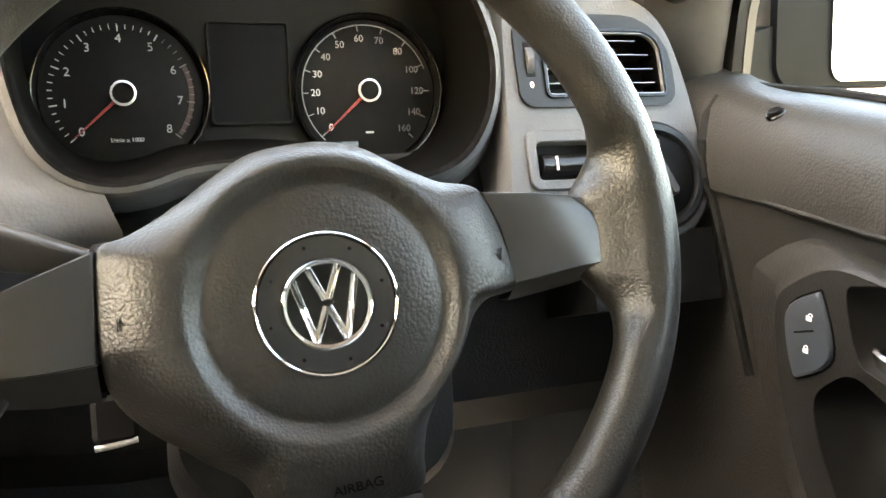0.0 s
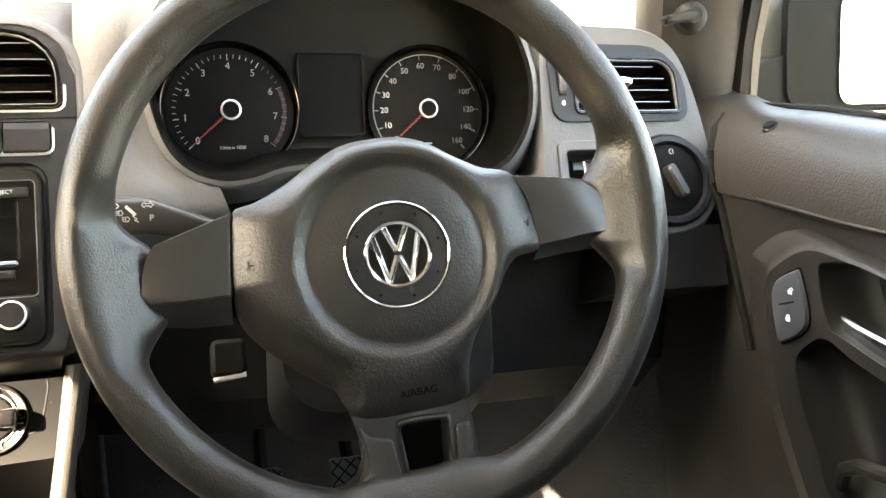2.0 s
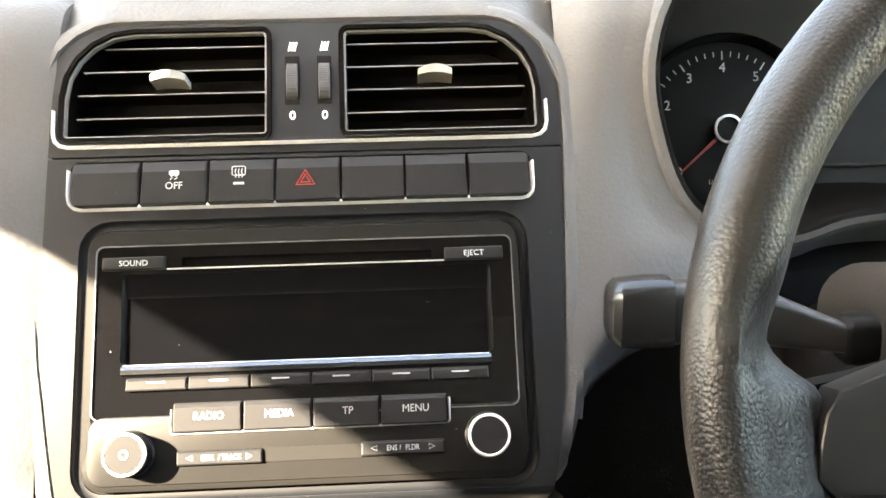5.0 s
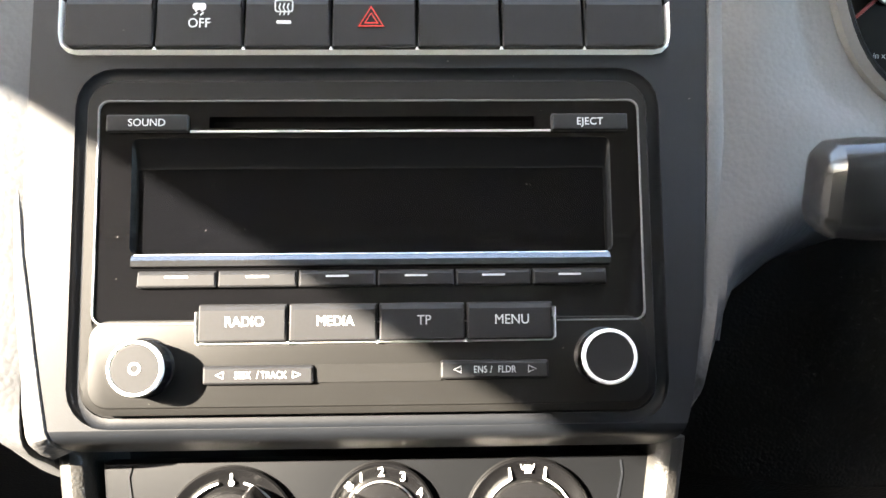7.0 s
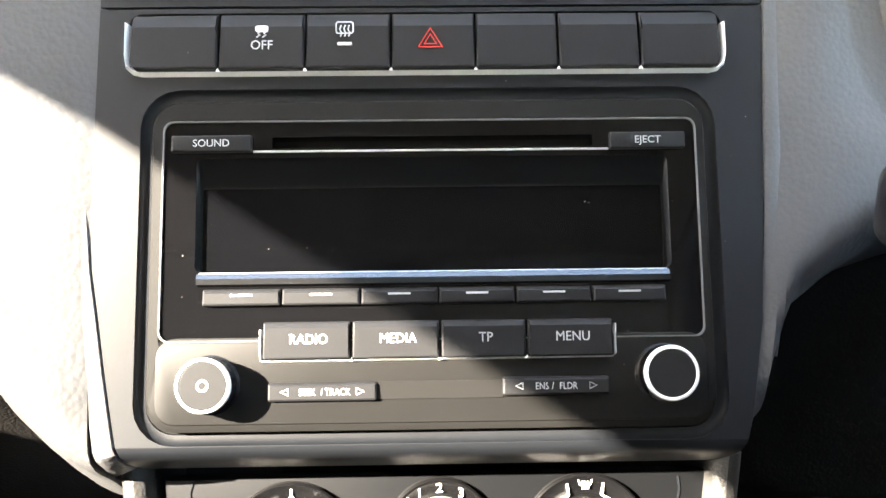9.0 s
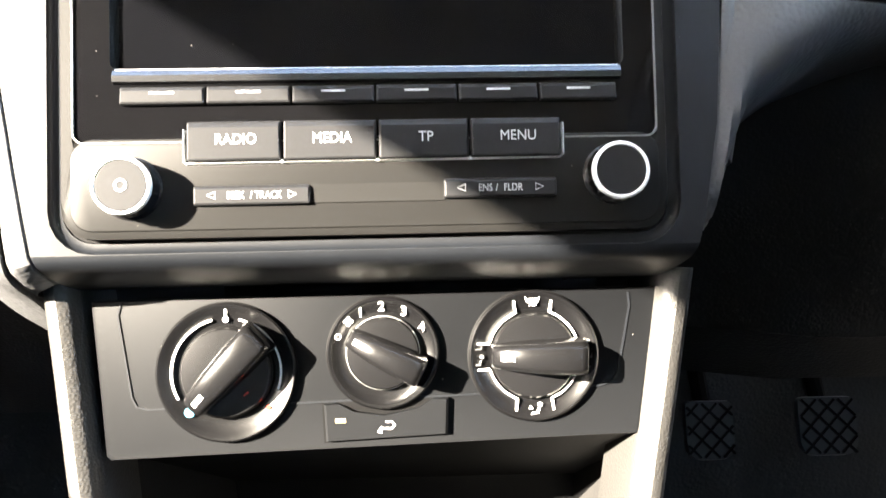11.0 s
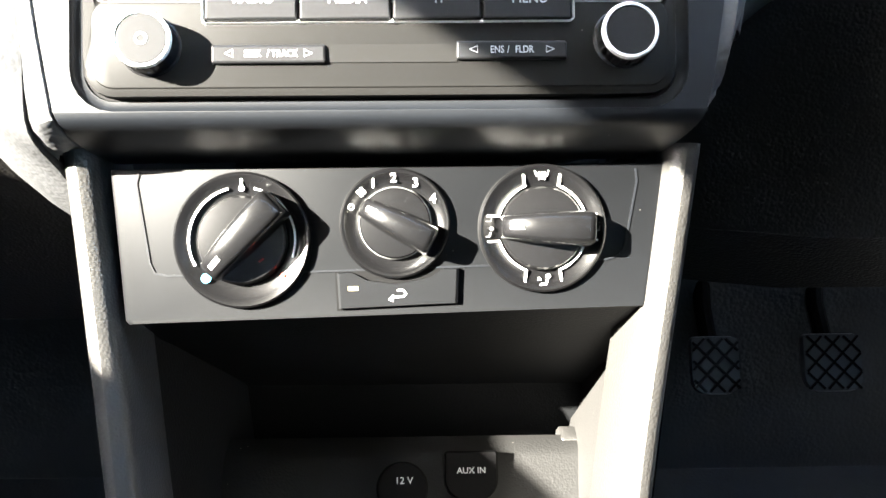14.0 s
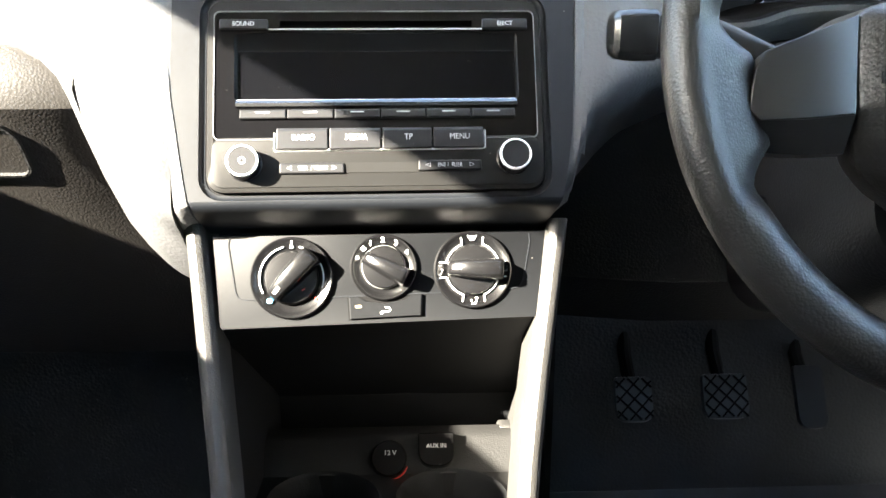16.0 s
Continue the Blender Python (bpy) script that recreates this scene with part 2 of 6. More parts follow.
def key_cap(x0, y0, x1, y1, r, z0, z1, slope, fall, corners=None):
    """A raised key whose top strip slopes back: strip width and fall in metres."""
    def lay(inset, z):
        return [(p[0], p[1], z - fall * max(0.0, (p[1] - (y1 - slope)) / slope)) for p in rr(x0, y0, x1, y1, r, inset, z, corners=corners)]
    bm = loft([[(p[0], p[1], z0) for p in rr(x0, y0, x1, y1, r, 0, 0, corners=corners)], lay(0, z1 - 0.0009), lay(0.0003, z1 - 0.0003)], cap1=False)
    xa, xb, ya, yb, yf = x0 + 0.0009, x1 - 0.0009, y0 + 0.0009, y1 - 0.0009, y1 - slope
    rim = lay(0.0003, z1 - 0.0003)
    top = [(min(max(p[0], xa), xb), min(max(p[1], ya), yb), z1) for p in rim]
    low = [p for p in top if p[1] < yf] or top
    rings = [rim, [(p[0], p[1], z1 - fall * max(0.0, (p[1] - yf) / slope)) for p in top]]
    loft(rings, cap0=False, cap1=False, bm=bm)
    sides = [(xa, ya), (xb, ya), (xb, yf), (xa, yf)]
    bm.faces.new([bm.verts.new((x, y, z1)) for x, y in sides])
    bm.faces.new([bm.verts.new((x, y, z)) for x, y, z in ((xa, yf, z1), (xb, yf, z1), (xb, yb, z1 - fall * (yb - yf) / slope), (xa, yb, z1 - fall * (yb - yf) / slope))])
    return bm


def frame_ring(outer, inner, z0, z1, zin=None, bevel=0.0008, bm=None):
    """A flat frame between two outlines of one length, with thickness."""
    zin = z0 if zin is None else zin

    def lift(pts, z):
        return [(p[0], p[1], z) for p in pts]

    def mixed(k, z):
        return [(a[0] + (b[0] - a[0]) * k, a[1] + (b[1] - a[1]) * k, z) for a, b in zip(outer, inner)]
    return loft([lift(outer, z0), lift(outer, z1 - bevel), mixed(0.12, z1), mixed(0.88, z1), lift(inner, z1 - bevel), lift(inner, zin)], cap0=False, cap1=False, bm=bm)


def holed_plate(outer, holes, z0, z1, bm=None):
    """A plate of any outline with holes through it."""
    bm = bm or bmesh.new()
    edges = []
    for loop in (outer, *holes):
        top = [bm.verts.new((p[0], p[1], z1)) for p in loop]
        low = [bm.verts.new((p[0], p[1], z0)) for p in loop]
        for i in range(len(loop)):
            j = (i + 1) % len(loop)
            edges.append(bm.edges.new((top[i], top[j])))
            bm.faces.new((top[i], low[i], low[j], top[j]))
    bmesh.ops.triangle_fill(bm, use_beauty=True, edges=edges)
    return bm


def circle(cx, cy, r, z=0.0, n=40):
    return [(cx + r * math.cos(2 * math.pi * k / n), cy + r * math.sin(2 * math.pi * k / n), z) for k in range(n)]


def lathe(cx, cy, profile, n=40, bm=None, cap0=True, cap1=True):
    """A turned piece: profile rows of radius and height."""
    return loft([circle(cx, cy, r, z, n) for r, z in profile], bm=bm, cap0=cap0, cap1=cap1)


def smooth_loop(pts, n=6):
    """A closed curve through the given corners."""
    out, c = [], len(pts)
    for i in range(c):
        p0, p1, p2, p3 = (Vector(pts[(i + k) % c]) for k in (-1, 0, 1, 2))
        for k in range(n):
            t = k / n
            out.append(tuple(0.5 * ((2 * p1) + (p2 - p0) * t + (2 * p0 - 5 * p1 + 4 * p2 - p3) * t * t + (3 * p1 - p0 - 3 * p2 + p3) * t ** 3)))
    return out


def smooth_line(pts, n=6):
    out = []
    for i in range(len(pts) - 1):
        p0, p1, p2, p3 = (Vector(pts[min(max(i + k, 0), len(pts) - 1)]) for k in (-1, 0, 1, 2))
        for k in range(n):
            t = k / n
            out.append(tuple(0.5 * ((2 * p1) + (p2 - p0) * t + (2 * p0 - 5 * p1 + 4 * p2 - p3) * t * t + (3 * p1 - p0 - 3 * p2 + p3) * t ** 3)))
    return out + [tuple(pts[-1])]


def shrunk(pts, k, z, c):
    return [(c[0] + (p[0] - c[0]) * k, c[1] + (p[1] - c[1]) * k, z) for p in pts]


def block(x0, x1, y0, y1, z0, z1, bm=None):
    ring = [(x0, y0), (x1, y0), (x1, y1), (x0, y1)]
    return loft([[(x, y, z0) for x, y in ring], [(x, y, z1) for x, y in ring]], bm=bm)


def tube(pts, r, n=10, bm=None, flat=1.0):
    """A round bar along points."""
    rings, pts = [], [Vector(p) for p in pts]
    for i, p in enumerate(pts):
        way = (pts[min(i + 1, len(pts) - 1)] - pts[max(i - 1, 0)]).normalized()
        side = way.cross(Vector((0.13, 0.2, 1))).normalized()
        up = side.cross(way)
        q = r[i] if isinstance(r, (list, tuple)) else r
        rings.append([tuple(p + side * q * math.cos(2 * math.pi * k / n) + up * q * flat * math.sin(2 * math.pi * k / n)) for k in range(n)])
    return loft(rings, bm=bm)


def strip(pts, width, z0, z1, closed=False, bm=None, ridge=False):
    """A raised line of that width along points of the face."""
    bm = bm or bmesh.new()
    n = len(pts)
    left, right = [], []
    for i in range(n):
        a, b = Vector(pts[i - 1 if closed or i else 0][:2]), Vector(pts[(i + 1) % n if closed or i < n - 1 else i][:2])
        d = (b - a).normalized()
        s = Vector((-d.y, d.x)) * width / 2
        p = Vector(pts[i][:2])
        left.append(p + s)
        right.append(p - s)
    rows = [[(l.x, l.y, z0), (l.x, l.y, z1), (r.x, r.y, z1), (r.x, r.y, z0)] for l, r in zip(left, right)]
    if ridge:
        rows = [[r[0], ((r[0][0] + r[3][0]) / 2, (r[0][1] + r[3][1]) / 2, z1), r[3]] for r in rows]
    if closed:
        rows.append(rows[0])
    return loft(rows, cap0=not closed, cap1=not closed, bm=bm)


def arc(cx, cy, r, a0, a1, n=16):
    return [(cx + r * math.cos(radians(a0 + (a1 - a0) * k / n)), cy + r * math.sin(radians(a0 + (a1 - a0) * k / n))) for k in range(n + 1)]


def lettering(text, x, y, z, size, mat, parent, m=None, stretch=1.0, name="lettering", bold=0.0):
    """Printed words on a face, centred at x, y."""
    cu = bpy.data.curves.new("words", "FONT")
    cu.body, cu.size, cu.align_x, cu.align_y, cu.extrude, cu.offset = text, size, "CENTER", "CENTER", 0.00012, bold
    cu.resolution_u = 3
    tmp = new("words", cu)
    bpy.context.view_layer.update()
    me = bpy.data.meshes.new_from_object(tmp.evaluated_get(bpy.context.evaluated_depsgraph_get()))
    bpy.data.objects.remove(tmp)
    bpy.data.curves.remove(cu)
    me.materials.clear()
    me.materials.append(mat)
    ob = new(name, me)
    ob.parent = parent
    ob.matrix_basis = (m or Matrix()) @ Matrix.Translation((x, y, z)) @ Matrix.Diagonal((stretch, 1, 1, 1))
    return ob


# ---- the cabin shell ----
solid("ground", block(-60, 60, -60, 60, -0.3, -0.22), GROUND, "pale sandy ground outside the car in sunlight", "ground", "structure")
solid("floor", block(-1.0, 0.62, -1.9, 1.0, 0.05, 0.13), CARPET, "dark carpeted car floor", "floor", "structure")
solid("wall_front", block(-1.0, 0.62, 0.98, 1.02, 0.13, 0.80), CARPET, "dark carpeted bulkhead behind the pedals", "wall", "structure")
solid("ceiling", loft([[(-0.90, 0.30, 1.215), (0.33, 0.30, 1.215), (0.33, 0.30, 1.25), (-0.90, 0.30, 1.25)],
                       [(-0.92, -0.3, 1.24), (0.35, -0.3, 1.24), (0.35, -0.3, 1.28), (-0.92, -0.3, 1.28)],
                       [(-0.92, -1.5, 1.20), (0.35, -1.5, 1.20), (0.35, -1.5, 1.24), (-0.92, -1.5, 1.24)]]),
      LINER, "pale cloth headliner of the roof", "ceiling", "structure")
# added unseen wall: cuts light from the rear windows, bounces some fill forward
solid("wall_light_block", block(-0.90, 0.455, -0.36, -0.27, 0.05, 1.13), SEAT, "unseen grey wall in place of seat backs, blocking light from behind", "wall", "structure")
solid("wall_back", holed_plate([(-1.0, 0.05), (0.62, 0.05), (0.62, 1.24), (-1.0, 1.24)], [[(-0.8, 0.86), (0.25, 0.86), (0.2, 1.15), (-0.75, 1.15)]], 0, 0.04),
      SEAT, "rear end of the cabin with its window opening", "wall", "structure", m=Matrix.Translation((0, -1.5, 0)) @ pose(0, 0, 0, 90, 0, 0))
solid("wall_rear_side", holed_plate([(-1.5, 0.05), (0.37, 0.05), (0.37, 0.765), (-0.30, 0.755), (-0.30, 1.14), (0.37, 1.14), (0.37, 1.24), (-1.5, 1.24)], [], 0, 0.04), DOOR, "driver's side of the cabin round its window", "wall", "structure",
      m=Matrix(((0, 0, -1, 0.50), (1, 0, 0, 0), (0, 1, 0, 0), (0, 0, 0, 1))))
# passenger side: door panel below, window opening whose top edge rises to the back
solid("wall_left", holed_plate([(-1.9, 0.05), (1.0, 0.05), (1.0, 0.86), (0.42, 1.24), (-1.9, 1.24)],
                               [[(-0.15, 0.795), (0.62, 0.815), (0.55, 1.019), (-0.15, 1.0598)], [(-1.5, 0.80), (-0.48, 0.76), (-0.48, 1.095), (-1.2, 1.12)]], 0, 0.03),
      DOOR, "passenger side of the cabin with window openings", "wall", "structure",
      m=Matrix(((0, 0, -1, -0.89), (1, 0, 0, 0), (0, 1, 0, 0), (0, 0, 0, 1))))

solid("wall_right", block(0.452, 0.48, 0.60, 1.02, 0.05, 0.74), CARPET, "dark kick panel at the end of the footwell", "wall", "structure")
solid("wall_tunnel", loft([[(-0.40, y, 0.05), (-0.18, y, 0.05), (-0.185, y, z), (-0.395, y, z)] for y, z in ((0.735, 0.56), (1.0, 0.56))]), CARPET, "dark side of the centre tunnel", "wall", "structure")

# ---- frames of the faces ----
STACK = frame_of((-0.288, 0.5385, 0.652), 21.4, 0.0, 0.6)
CLIMATE = frame_of((-0.288, 0.541, 0.550), 20.0, 0.0, 0.8)
GAUGES = frame_of((0.068, 0.682, 0.785), 10.0)
RIGHT_FACE = frame_of((0.30, 0.60, 0.785), 20.0)
_rx, _rz = radians(14.55), radians(-6.84)
_wn = Vector((math.sin(_rz) * math.cos(_rx), -math.cos(_rz) * math.cos(_rx), math.sin(_rx)))
_wu = Vector((math.cos(_rz), math.sin(_rz), 0))
_wv = _wn.cross(_wu)
STEER = Matrix.Translation((0.0393, 0.3588, 0.7188)) @ Matrix((_wu, _wv, _wn)).transposed().to_4x4()


# ---- dashboard ----
def stack_skin(u, v, out=0.0):
    return STACK @ Vector((u, v, out))


dash = thing("dashboard", Matrix(), "grey grained plastic dashboard above a darker lower part", "dashboard")
LEAN_K = math.tan(radians(21.4))


def dash_profile(x, face_y, top_z, low_z, tuck, turn_under=0.0, fold=0.605):
    """Side view at x: windscreen edge, crest, brow, face leaning back, rounded lower edge tucked under."""
    def face(z):
        return face_y + LEAN_K * (z - 0.652) + turn_under * max(0.0, fold - z)
    span = top_z - 0.03 - low_z
    rows = [(1.12, top_z - 0.035), (0.95, top_z - 0.010), (0.80, top_z), (face(top_z) + 0.045, top_z), (face(top_z) + 0.018, top_z - 0.006), (face(top_z - 0.02), top_z - 0.022)]
    rows += [(face(low_z + span * k) , low_z + span * k) for k in (0.86, 0.75, 0.65, 0.55, 0.46, 0.38, 0.30, 0.23, 0.16, 0.08)]
    rows += [(face(low_z) + 0.006, low_z + 0.001), (face(low_z) + 0.02, low_z - 0.003), (face(low_z) + tuck, low_z + 0.004)]
    return [(x, p[0], p[1]) for p in smooth_line([(q[0], q[1], 0) for q in rows], 4)]


left_rows = [(-0.89, 0.60, 0.866, 0.72, 0.06), (-0.75, 0.565, 0.870, 0.717, 0.06), (-0.62, 0.538, 0.873, 0.715, 0.06), (-0.56, 0.528, 0.875, 0.713, 0.06), (-0.53, 0.524, 0.876, 0.709, 0.06), (-0.515, 0.522, 0.876, 0.703, 0.06), (-0.503, 0.521, 0.876, 0.692, 0.06),
             (-0.496, 0.5215, 0.876, 0.676, 0.06, 0.4, 0.690), (-0.4905, 0.522, 0.876, 0.652, 0.06, 0.8, 0.680), (-0.4845, 0.5235, 0.876, 0.612, 0.06, 1.1, 0.668), (-0.4758, 0.526, 0.876, 0.582, 0.06, 1.15, 0.655), (-0.466, 0.5285, 0.876, 0.565, 0.06, 1.2, 0.643), (-0.456, 0.531, 0.876, 0.550, 0.06, 1.3, 0.630), (-0.448, 0.533, 0.876, 0.540, 0.06, 1.4, 0.620),
             (-0.441, 0.535, 0.876, 0.533, 0.06, 1.5, 0.613), (-0.435, 0.537, 0.875, 0.530, 0.06, 1.5, 0.609), (-0.4295, 0.5395, 0.874, 0.530, 0.06, 1.5, 0.606), (-0.4285, 0.60, 0.872, 0.528, 0.06, 1.5, 0.606)]
part("body", loft([dash_profile(*r) for r in left_rows], closed=False), DASH, dash, "grained grey upper dashboard")
side_rows = [(-0.438, 0.550, 0.765, 0.582, 0.06, 1.5, 0.606), (-0.430, 0.5475, 0.765, 0.580, 0.06, 1.5, 0.606), (-0.424, 0.5465, 0.765, 0.580, 0.06, 1.5, 0.606), (-0.414, 0.550, 0.765, 0.582, 0.06, 1.5, 0.606), (-0.405, 0.56, 0.765, 0.590, 0.06, 1.5, 0.606)]
part("side_body", loft([dash_profile(*r) for r in side_rows], closed=False), DASH, dash, "grained grey dashboard beside the centre panel")
over = []
for k in range(29):
    u = -0.1495 + 0.289 * k / 28
    side = max(0.0, abs(u + 0.005) - 0.0995)
    edge = 0.1715 + math.sqrt(max(0.044 ** 2 - side ** 2, 0.0)) + 0.0003
    p = [stack_skin(u, edge - 0.004, -0.014), stack_skin(u, edge, 0.0), stack_skin(u, edge + 0.0015, 0.0016), stack_skin(u, edge + 0.005, 0.0012), stack_skin(u, edge + 0.012, -0.003 - side * 0.1)]
    x = p[0].x
    over.append([tuple(q) for q in p] + [(x, p[4].y + 0.014 + 0.022 * min(max((side - 0.018) / 0.024, 0), 1), max(p[4].z + 0.004, 0.8765)), (x, 0.70, 0.8785), (x, 0.80, 0.877), (x, 0.95, 0.866), (x, 1.12, 0.841)])
part("vent_brow", loft(over, closed=False), DASH, dash, "grained brow over the centre vents")


LIP_Z = (0.66, 0.70, 0.7275, 0.733, 0.745, 0.762, 0.785, 0.81, 0.835, 0.86, 0.888, 0.908, 0.92)
LIP_X = (-0.030, -0.035, -0.045, -0.066, -0.082, -0.092, -0.0985, -0.101, -0.0995, -0.091, -0.070, -0.035, -0.01)
FOLD_X = (-0.176, -0.156, -0.148, -0.140, -0.118, -0.098, -0.05)
FOLD_Z = (0.585, 0.600, 0.625, 0.645, 0.660, 0.669, 0.676)


def lip_x(z):
    """How far the skin beside the hood reaches, following the opening of the instruments."""
    return float(np.interp(z, LIP_Z, LIP_X))


def eased(k):
    k = min(max(k, 0.0), 1.0)
    return k * k * (3 - 2 * k)


rows = []
for z in [0.52 + 0.005 * k for k in range(46)] + [0.755, 0.765, 0.78, 0.795, 0.81, 0.83, 0.85, 0.865, 0.876]:
    row = []
    start = float(np.interp(z, (0.60, 0.61, 0.62, 0.656, 0.721, 0.781), (-0.176, -0.1715, -0.165, -0.159, -0.155, -0.152)))
    for k in range(33):
        s = k / 32
        x = start + (lip_x(z) - start) * s
        near, far = 0.5405 + 0.392 * (z - 0.652), 0.579 + 0.2 * (z - 0.722)
        b = eased(s)
        y = near + (far - near) * b - 0.004 * math.sin(math.pi * min(s * 1.4, 1)) + max(0, z - 0.86) * 0.5
        under = max(0.0, float(np.interp(x, FOLD_X, FOLD_Z)) + 0.045 - z)
        y += 1.35 * under * eased(under / 0.075) + max(0, 0.605 - z) * 1.0
        row.append((x, y, z))
    rows.append(row)
rows.insert(0, [(p[0], p[1] + 0.05, p[2] + 0.004) for p in rows[0]])
rows.append([(p[0], p[1] + 0.018, 0.882) for p in rows[-1]])
rows.append([(p[0], 0.72, 0.884) for p in rows[-1]])
rows.append([(p[0], 0.90, 0.872) for p in rows[-1]])
rows.append([(p[0], 1.12, 0.843) for p in rows[-1]])
part("middle_body", loft(rows, closed=False), DASH, dash, "grained grey dashboard beside the instruments")
# end by the door: a face with openings, wrapped back at its border
end_face = smooth_loop([(-0.042, 0.06, 0), (-0.036, 0.0845, 0), (0.03, 0.0850, 0), (0.075, 0.0815, 0), (0.104, 0.062, 0), (0.119, 0.020, 0), (0.128, -0.04, 0), (0.130, -0.085, 0), (0.10, -0.118, 0), (0.03, -0.122, 0), (-0.050, -0.120, 0), (-0.050, -0.06, 0)], 5)
side_out = rr(-0.036, -0.0115, 0.109, 0.066, 0.02, corners=(0.014, 0.045, 0.02, 0.014))
part("end_face", holed_plate(end_face, [[(p[0], p[1]) for p in rr(-0.035, -0.0105, 0.108, 0.065, 0.02, corners=(0.014, 0.045, 0.02, 0.014))], [(p[0], p[1]) for p in rr(-0.0355, -0.0775, 0.0335, -0.0305, 0.008)]], -0.03, 0.0), DASH, dash, "grained grey dashboard end by the door", m=RIGHT_FACE)
wrap = [[(p[0], p[1], 0.0) for p in end_face], shrunk(end_face, 1.03, -0.004, (0.03, -0.02)), shrunk(end_face, 1.045, -0.012, (0.03, -0.02)), shrunk(end_face, 1.045, -0.03, (0.03, -0.02)), shrunk(end_face, 0.80, -0.30, (0.11, -0.02))]
part("end_wrap", loft(wrap, cap0=False, cap1=False), DASH, dash, m=RIGHT_FACE)
# binnacle: from the dash skin over the hood's lip into the well of the instruments
OPENING = [(-0.096, 0.812), (-0.0925, 0.790), (-0.086, 0.767), (-0.076, 0.750), (-0.060, 0.738), (-0.038, 0.7325), (-0.016, 0.735), (0.006, 0.742), (0.035, 0.7455), (0.075, 0.7455), (0.105, 0.742), (0.130, 0.7335), (0.160, 0.7270), (0.190, 0.730), (0.214, 0.741),
           (0.230, 0.760), (0.2395, 0.783), (0.2420, 0.810), (0.2375, 0.835), (0.226, 0.862), (0.205, 0.888), (0.170, 0.907), (0.12, 0.917), (0.07, 0.919), (0.02, 0.917), (-0.03, 0.908), (-0.065, 0.888), (-0.086, 0.860), (-0.0945, 0.835)]


def binnacle(grow, y, lean=0.2, back=0.0):
    """Outline of the instrument opening, widened; its right side lies further back by that much."""
    pts = smooth_loop([(a, b, 0) for a, b in OPENING], 3)
    out = []
    for i, p in enumerate(pts):
        a, b = pts[i - 1], pts[(i + 1) % len(pts)]
        n = Vector((b[1] - a[1], a[0] - b[0])).normalized() * grow
        k = eased((p[0] - 0.08) / 0.17)
        out.append((p[0] + n.x, y + (p[1] - 0.725) * lean + back * k, p[1] + n.y))
    return out


hood = [binnacle(0.026, 0.612, 0.28, 0.002), binnacle(0.014, 0.590, 0.25, 0.008), binnacle(0.0105, 0.581, 0.22, 0.010), binnacle(0.0065, 0.5765, 0.2, 0.010), binnacle(0.0025, 0.5757, 0.2, 0.009)]
part("hood", loft(hood, cap0=False, cap1=False), DASH, dash, "rounded hood round the instruments")
well = [binnacle(0.0025, 0.5757, 0.2, 0.009), binnacle(0.0006, 0.5765, 0.2, 0.009), binnacle(-0.0012, 0.5795, 0.2, 0.008), binnacle(-0.002, 0.600, 0.2, 0.003), binnacle(-0.003, 0.690, 0.15)]
part("well", loft(well, cap0=False, cap1=False), WELL, dash, "black well of the instruments")
arch = sorted((p[0], p[2]) for p in binnacle(0.0105, 0.0) if p[2] > 0.84)
part("hood_top", loft([[(x, 0.583 + (z - 0.725) * 0.22 + dy, z + dz) for x, z in arch] for dy, dz in ((0, 0), (0.012, 0.004), (0.05, 0.005), (0.2, -0.01))] + [[(x * 1.1, 1.12, 0.842) for x, z in arch]], closed=False), DASH, dash, "top of the instrument hood")
# knee panel below the wheel
part("well_back", block(-0.11, 0.245, 0.694, 0.70, 0.72, 0.93), CLUSTER, dash)
part("knee_panel", loft([[(x, y + max(0, -0.06 - x) * 0.3, z) for x in (-0.17, -0.13, -0.05, 0.1, 0.25, 0.36, 0.415)] for y, z in ((0.66, 0.735), (0.628, 0.70), (0.622, 0.64), (0.632, 0.52), (0.68, 0.47), (0.80, 0.46))], closed=False), DASH_LOW, dash, "dark lower dash panel over the footwell")

# ---- glovebox ----
glove = thing("glovebox", Matrix(), "closed dark plastic glovebox with a recessed handle", "glovebox")


def lid_y(z):
    return 0.540 + max(0, 0.672 - z) * 0.78 + max(0, z - 0.69) * 0.6


LIP = [(0.40, -0.40), (0.53, -0.425), (0.55, -0.447), (0.58, -0.466), (0.61, -0.477), (0.655, -0.484), (0.68, -0.489), (0.70, -0.501), (0.75, -0.51)]


def lid_end(z):
    return float(np.interp(z, [p[0] for p in LIP], [p[1] for p in LIP]))


rows = [[(x, lid_y(z) + max(0, -0.62 - x) * 0.16 + max(0, k - 0.9) * 0.12, z) for k in (0, 0.25, 0.5, 0.7, 0.85, 0.92, 0.97, 1.0) for x in (-0.88 + k * (lid_end(z) + 0.88),)] for z in (0.735, 0.715, 0.70, 0.685, 0.67, 0.65, 0.63, 0.60, 0.56, 0.52, 0.47, 0.43)]
part("lid", loft(rows, closed=False), DOOR_SMOOTH, glove)
HANDLE = frame_of((-0.593, 0.5625, 0.6415), -38)
part("handle_frame", frame_ring(rr(-0.095, -0.028, 0.056, 0.027, 0.008, corners=(0.010, 0.022, 0.022, 0.010)), rr(-0.095, -0.028, 0.056, 0.027, 0.008, 0.0025, corners=(0.010, 0.022, 0.022, 0.010)), -0.006, 0.0015, -0.006), DASH_LOW, glove, m=HANDLE)
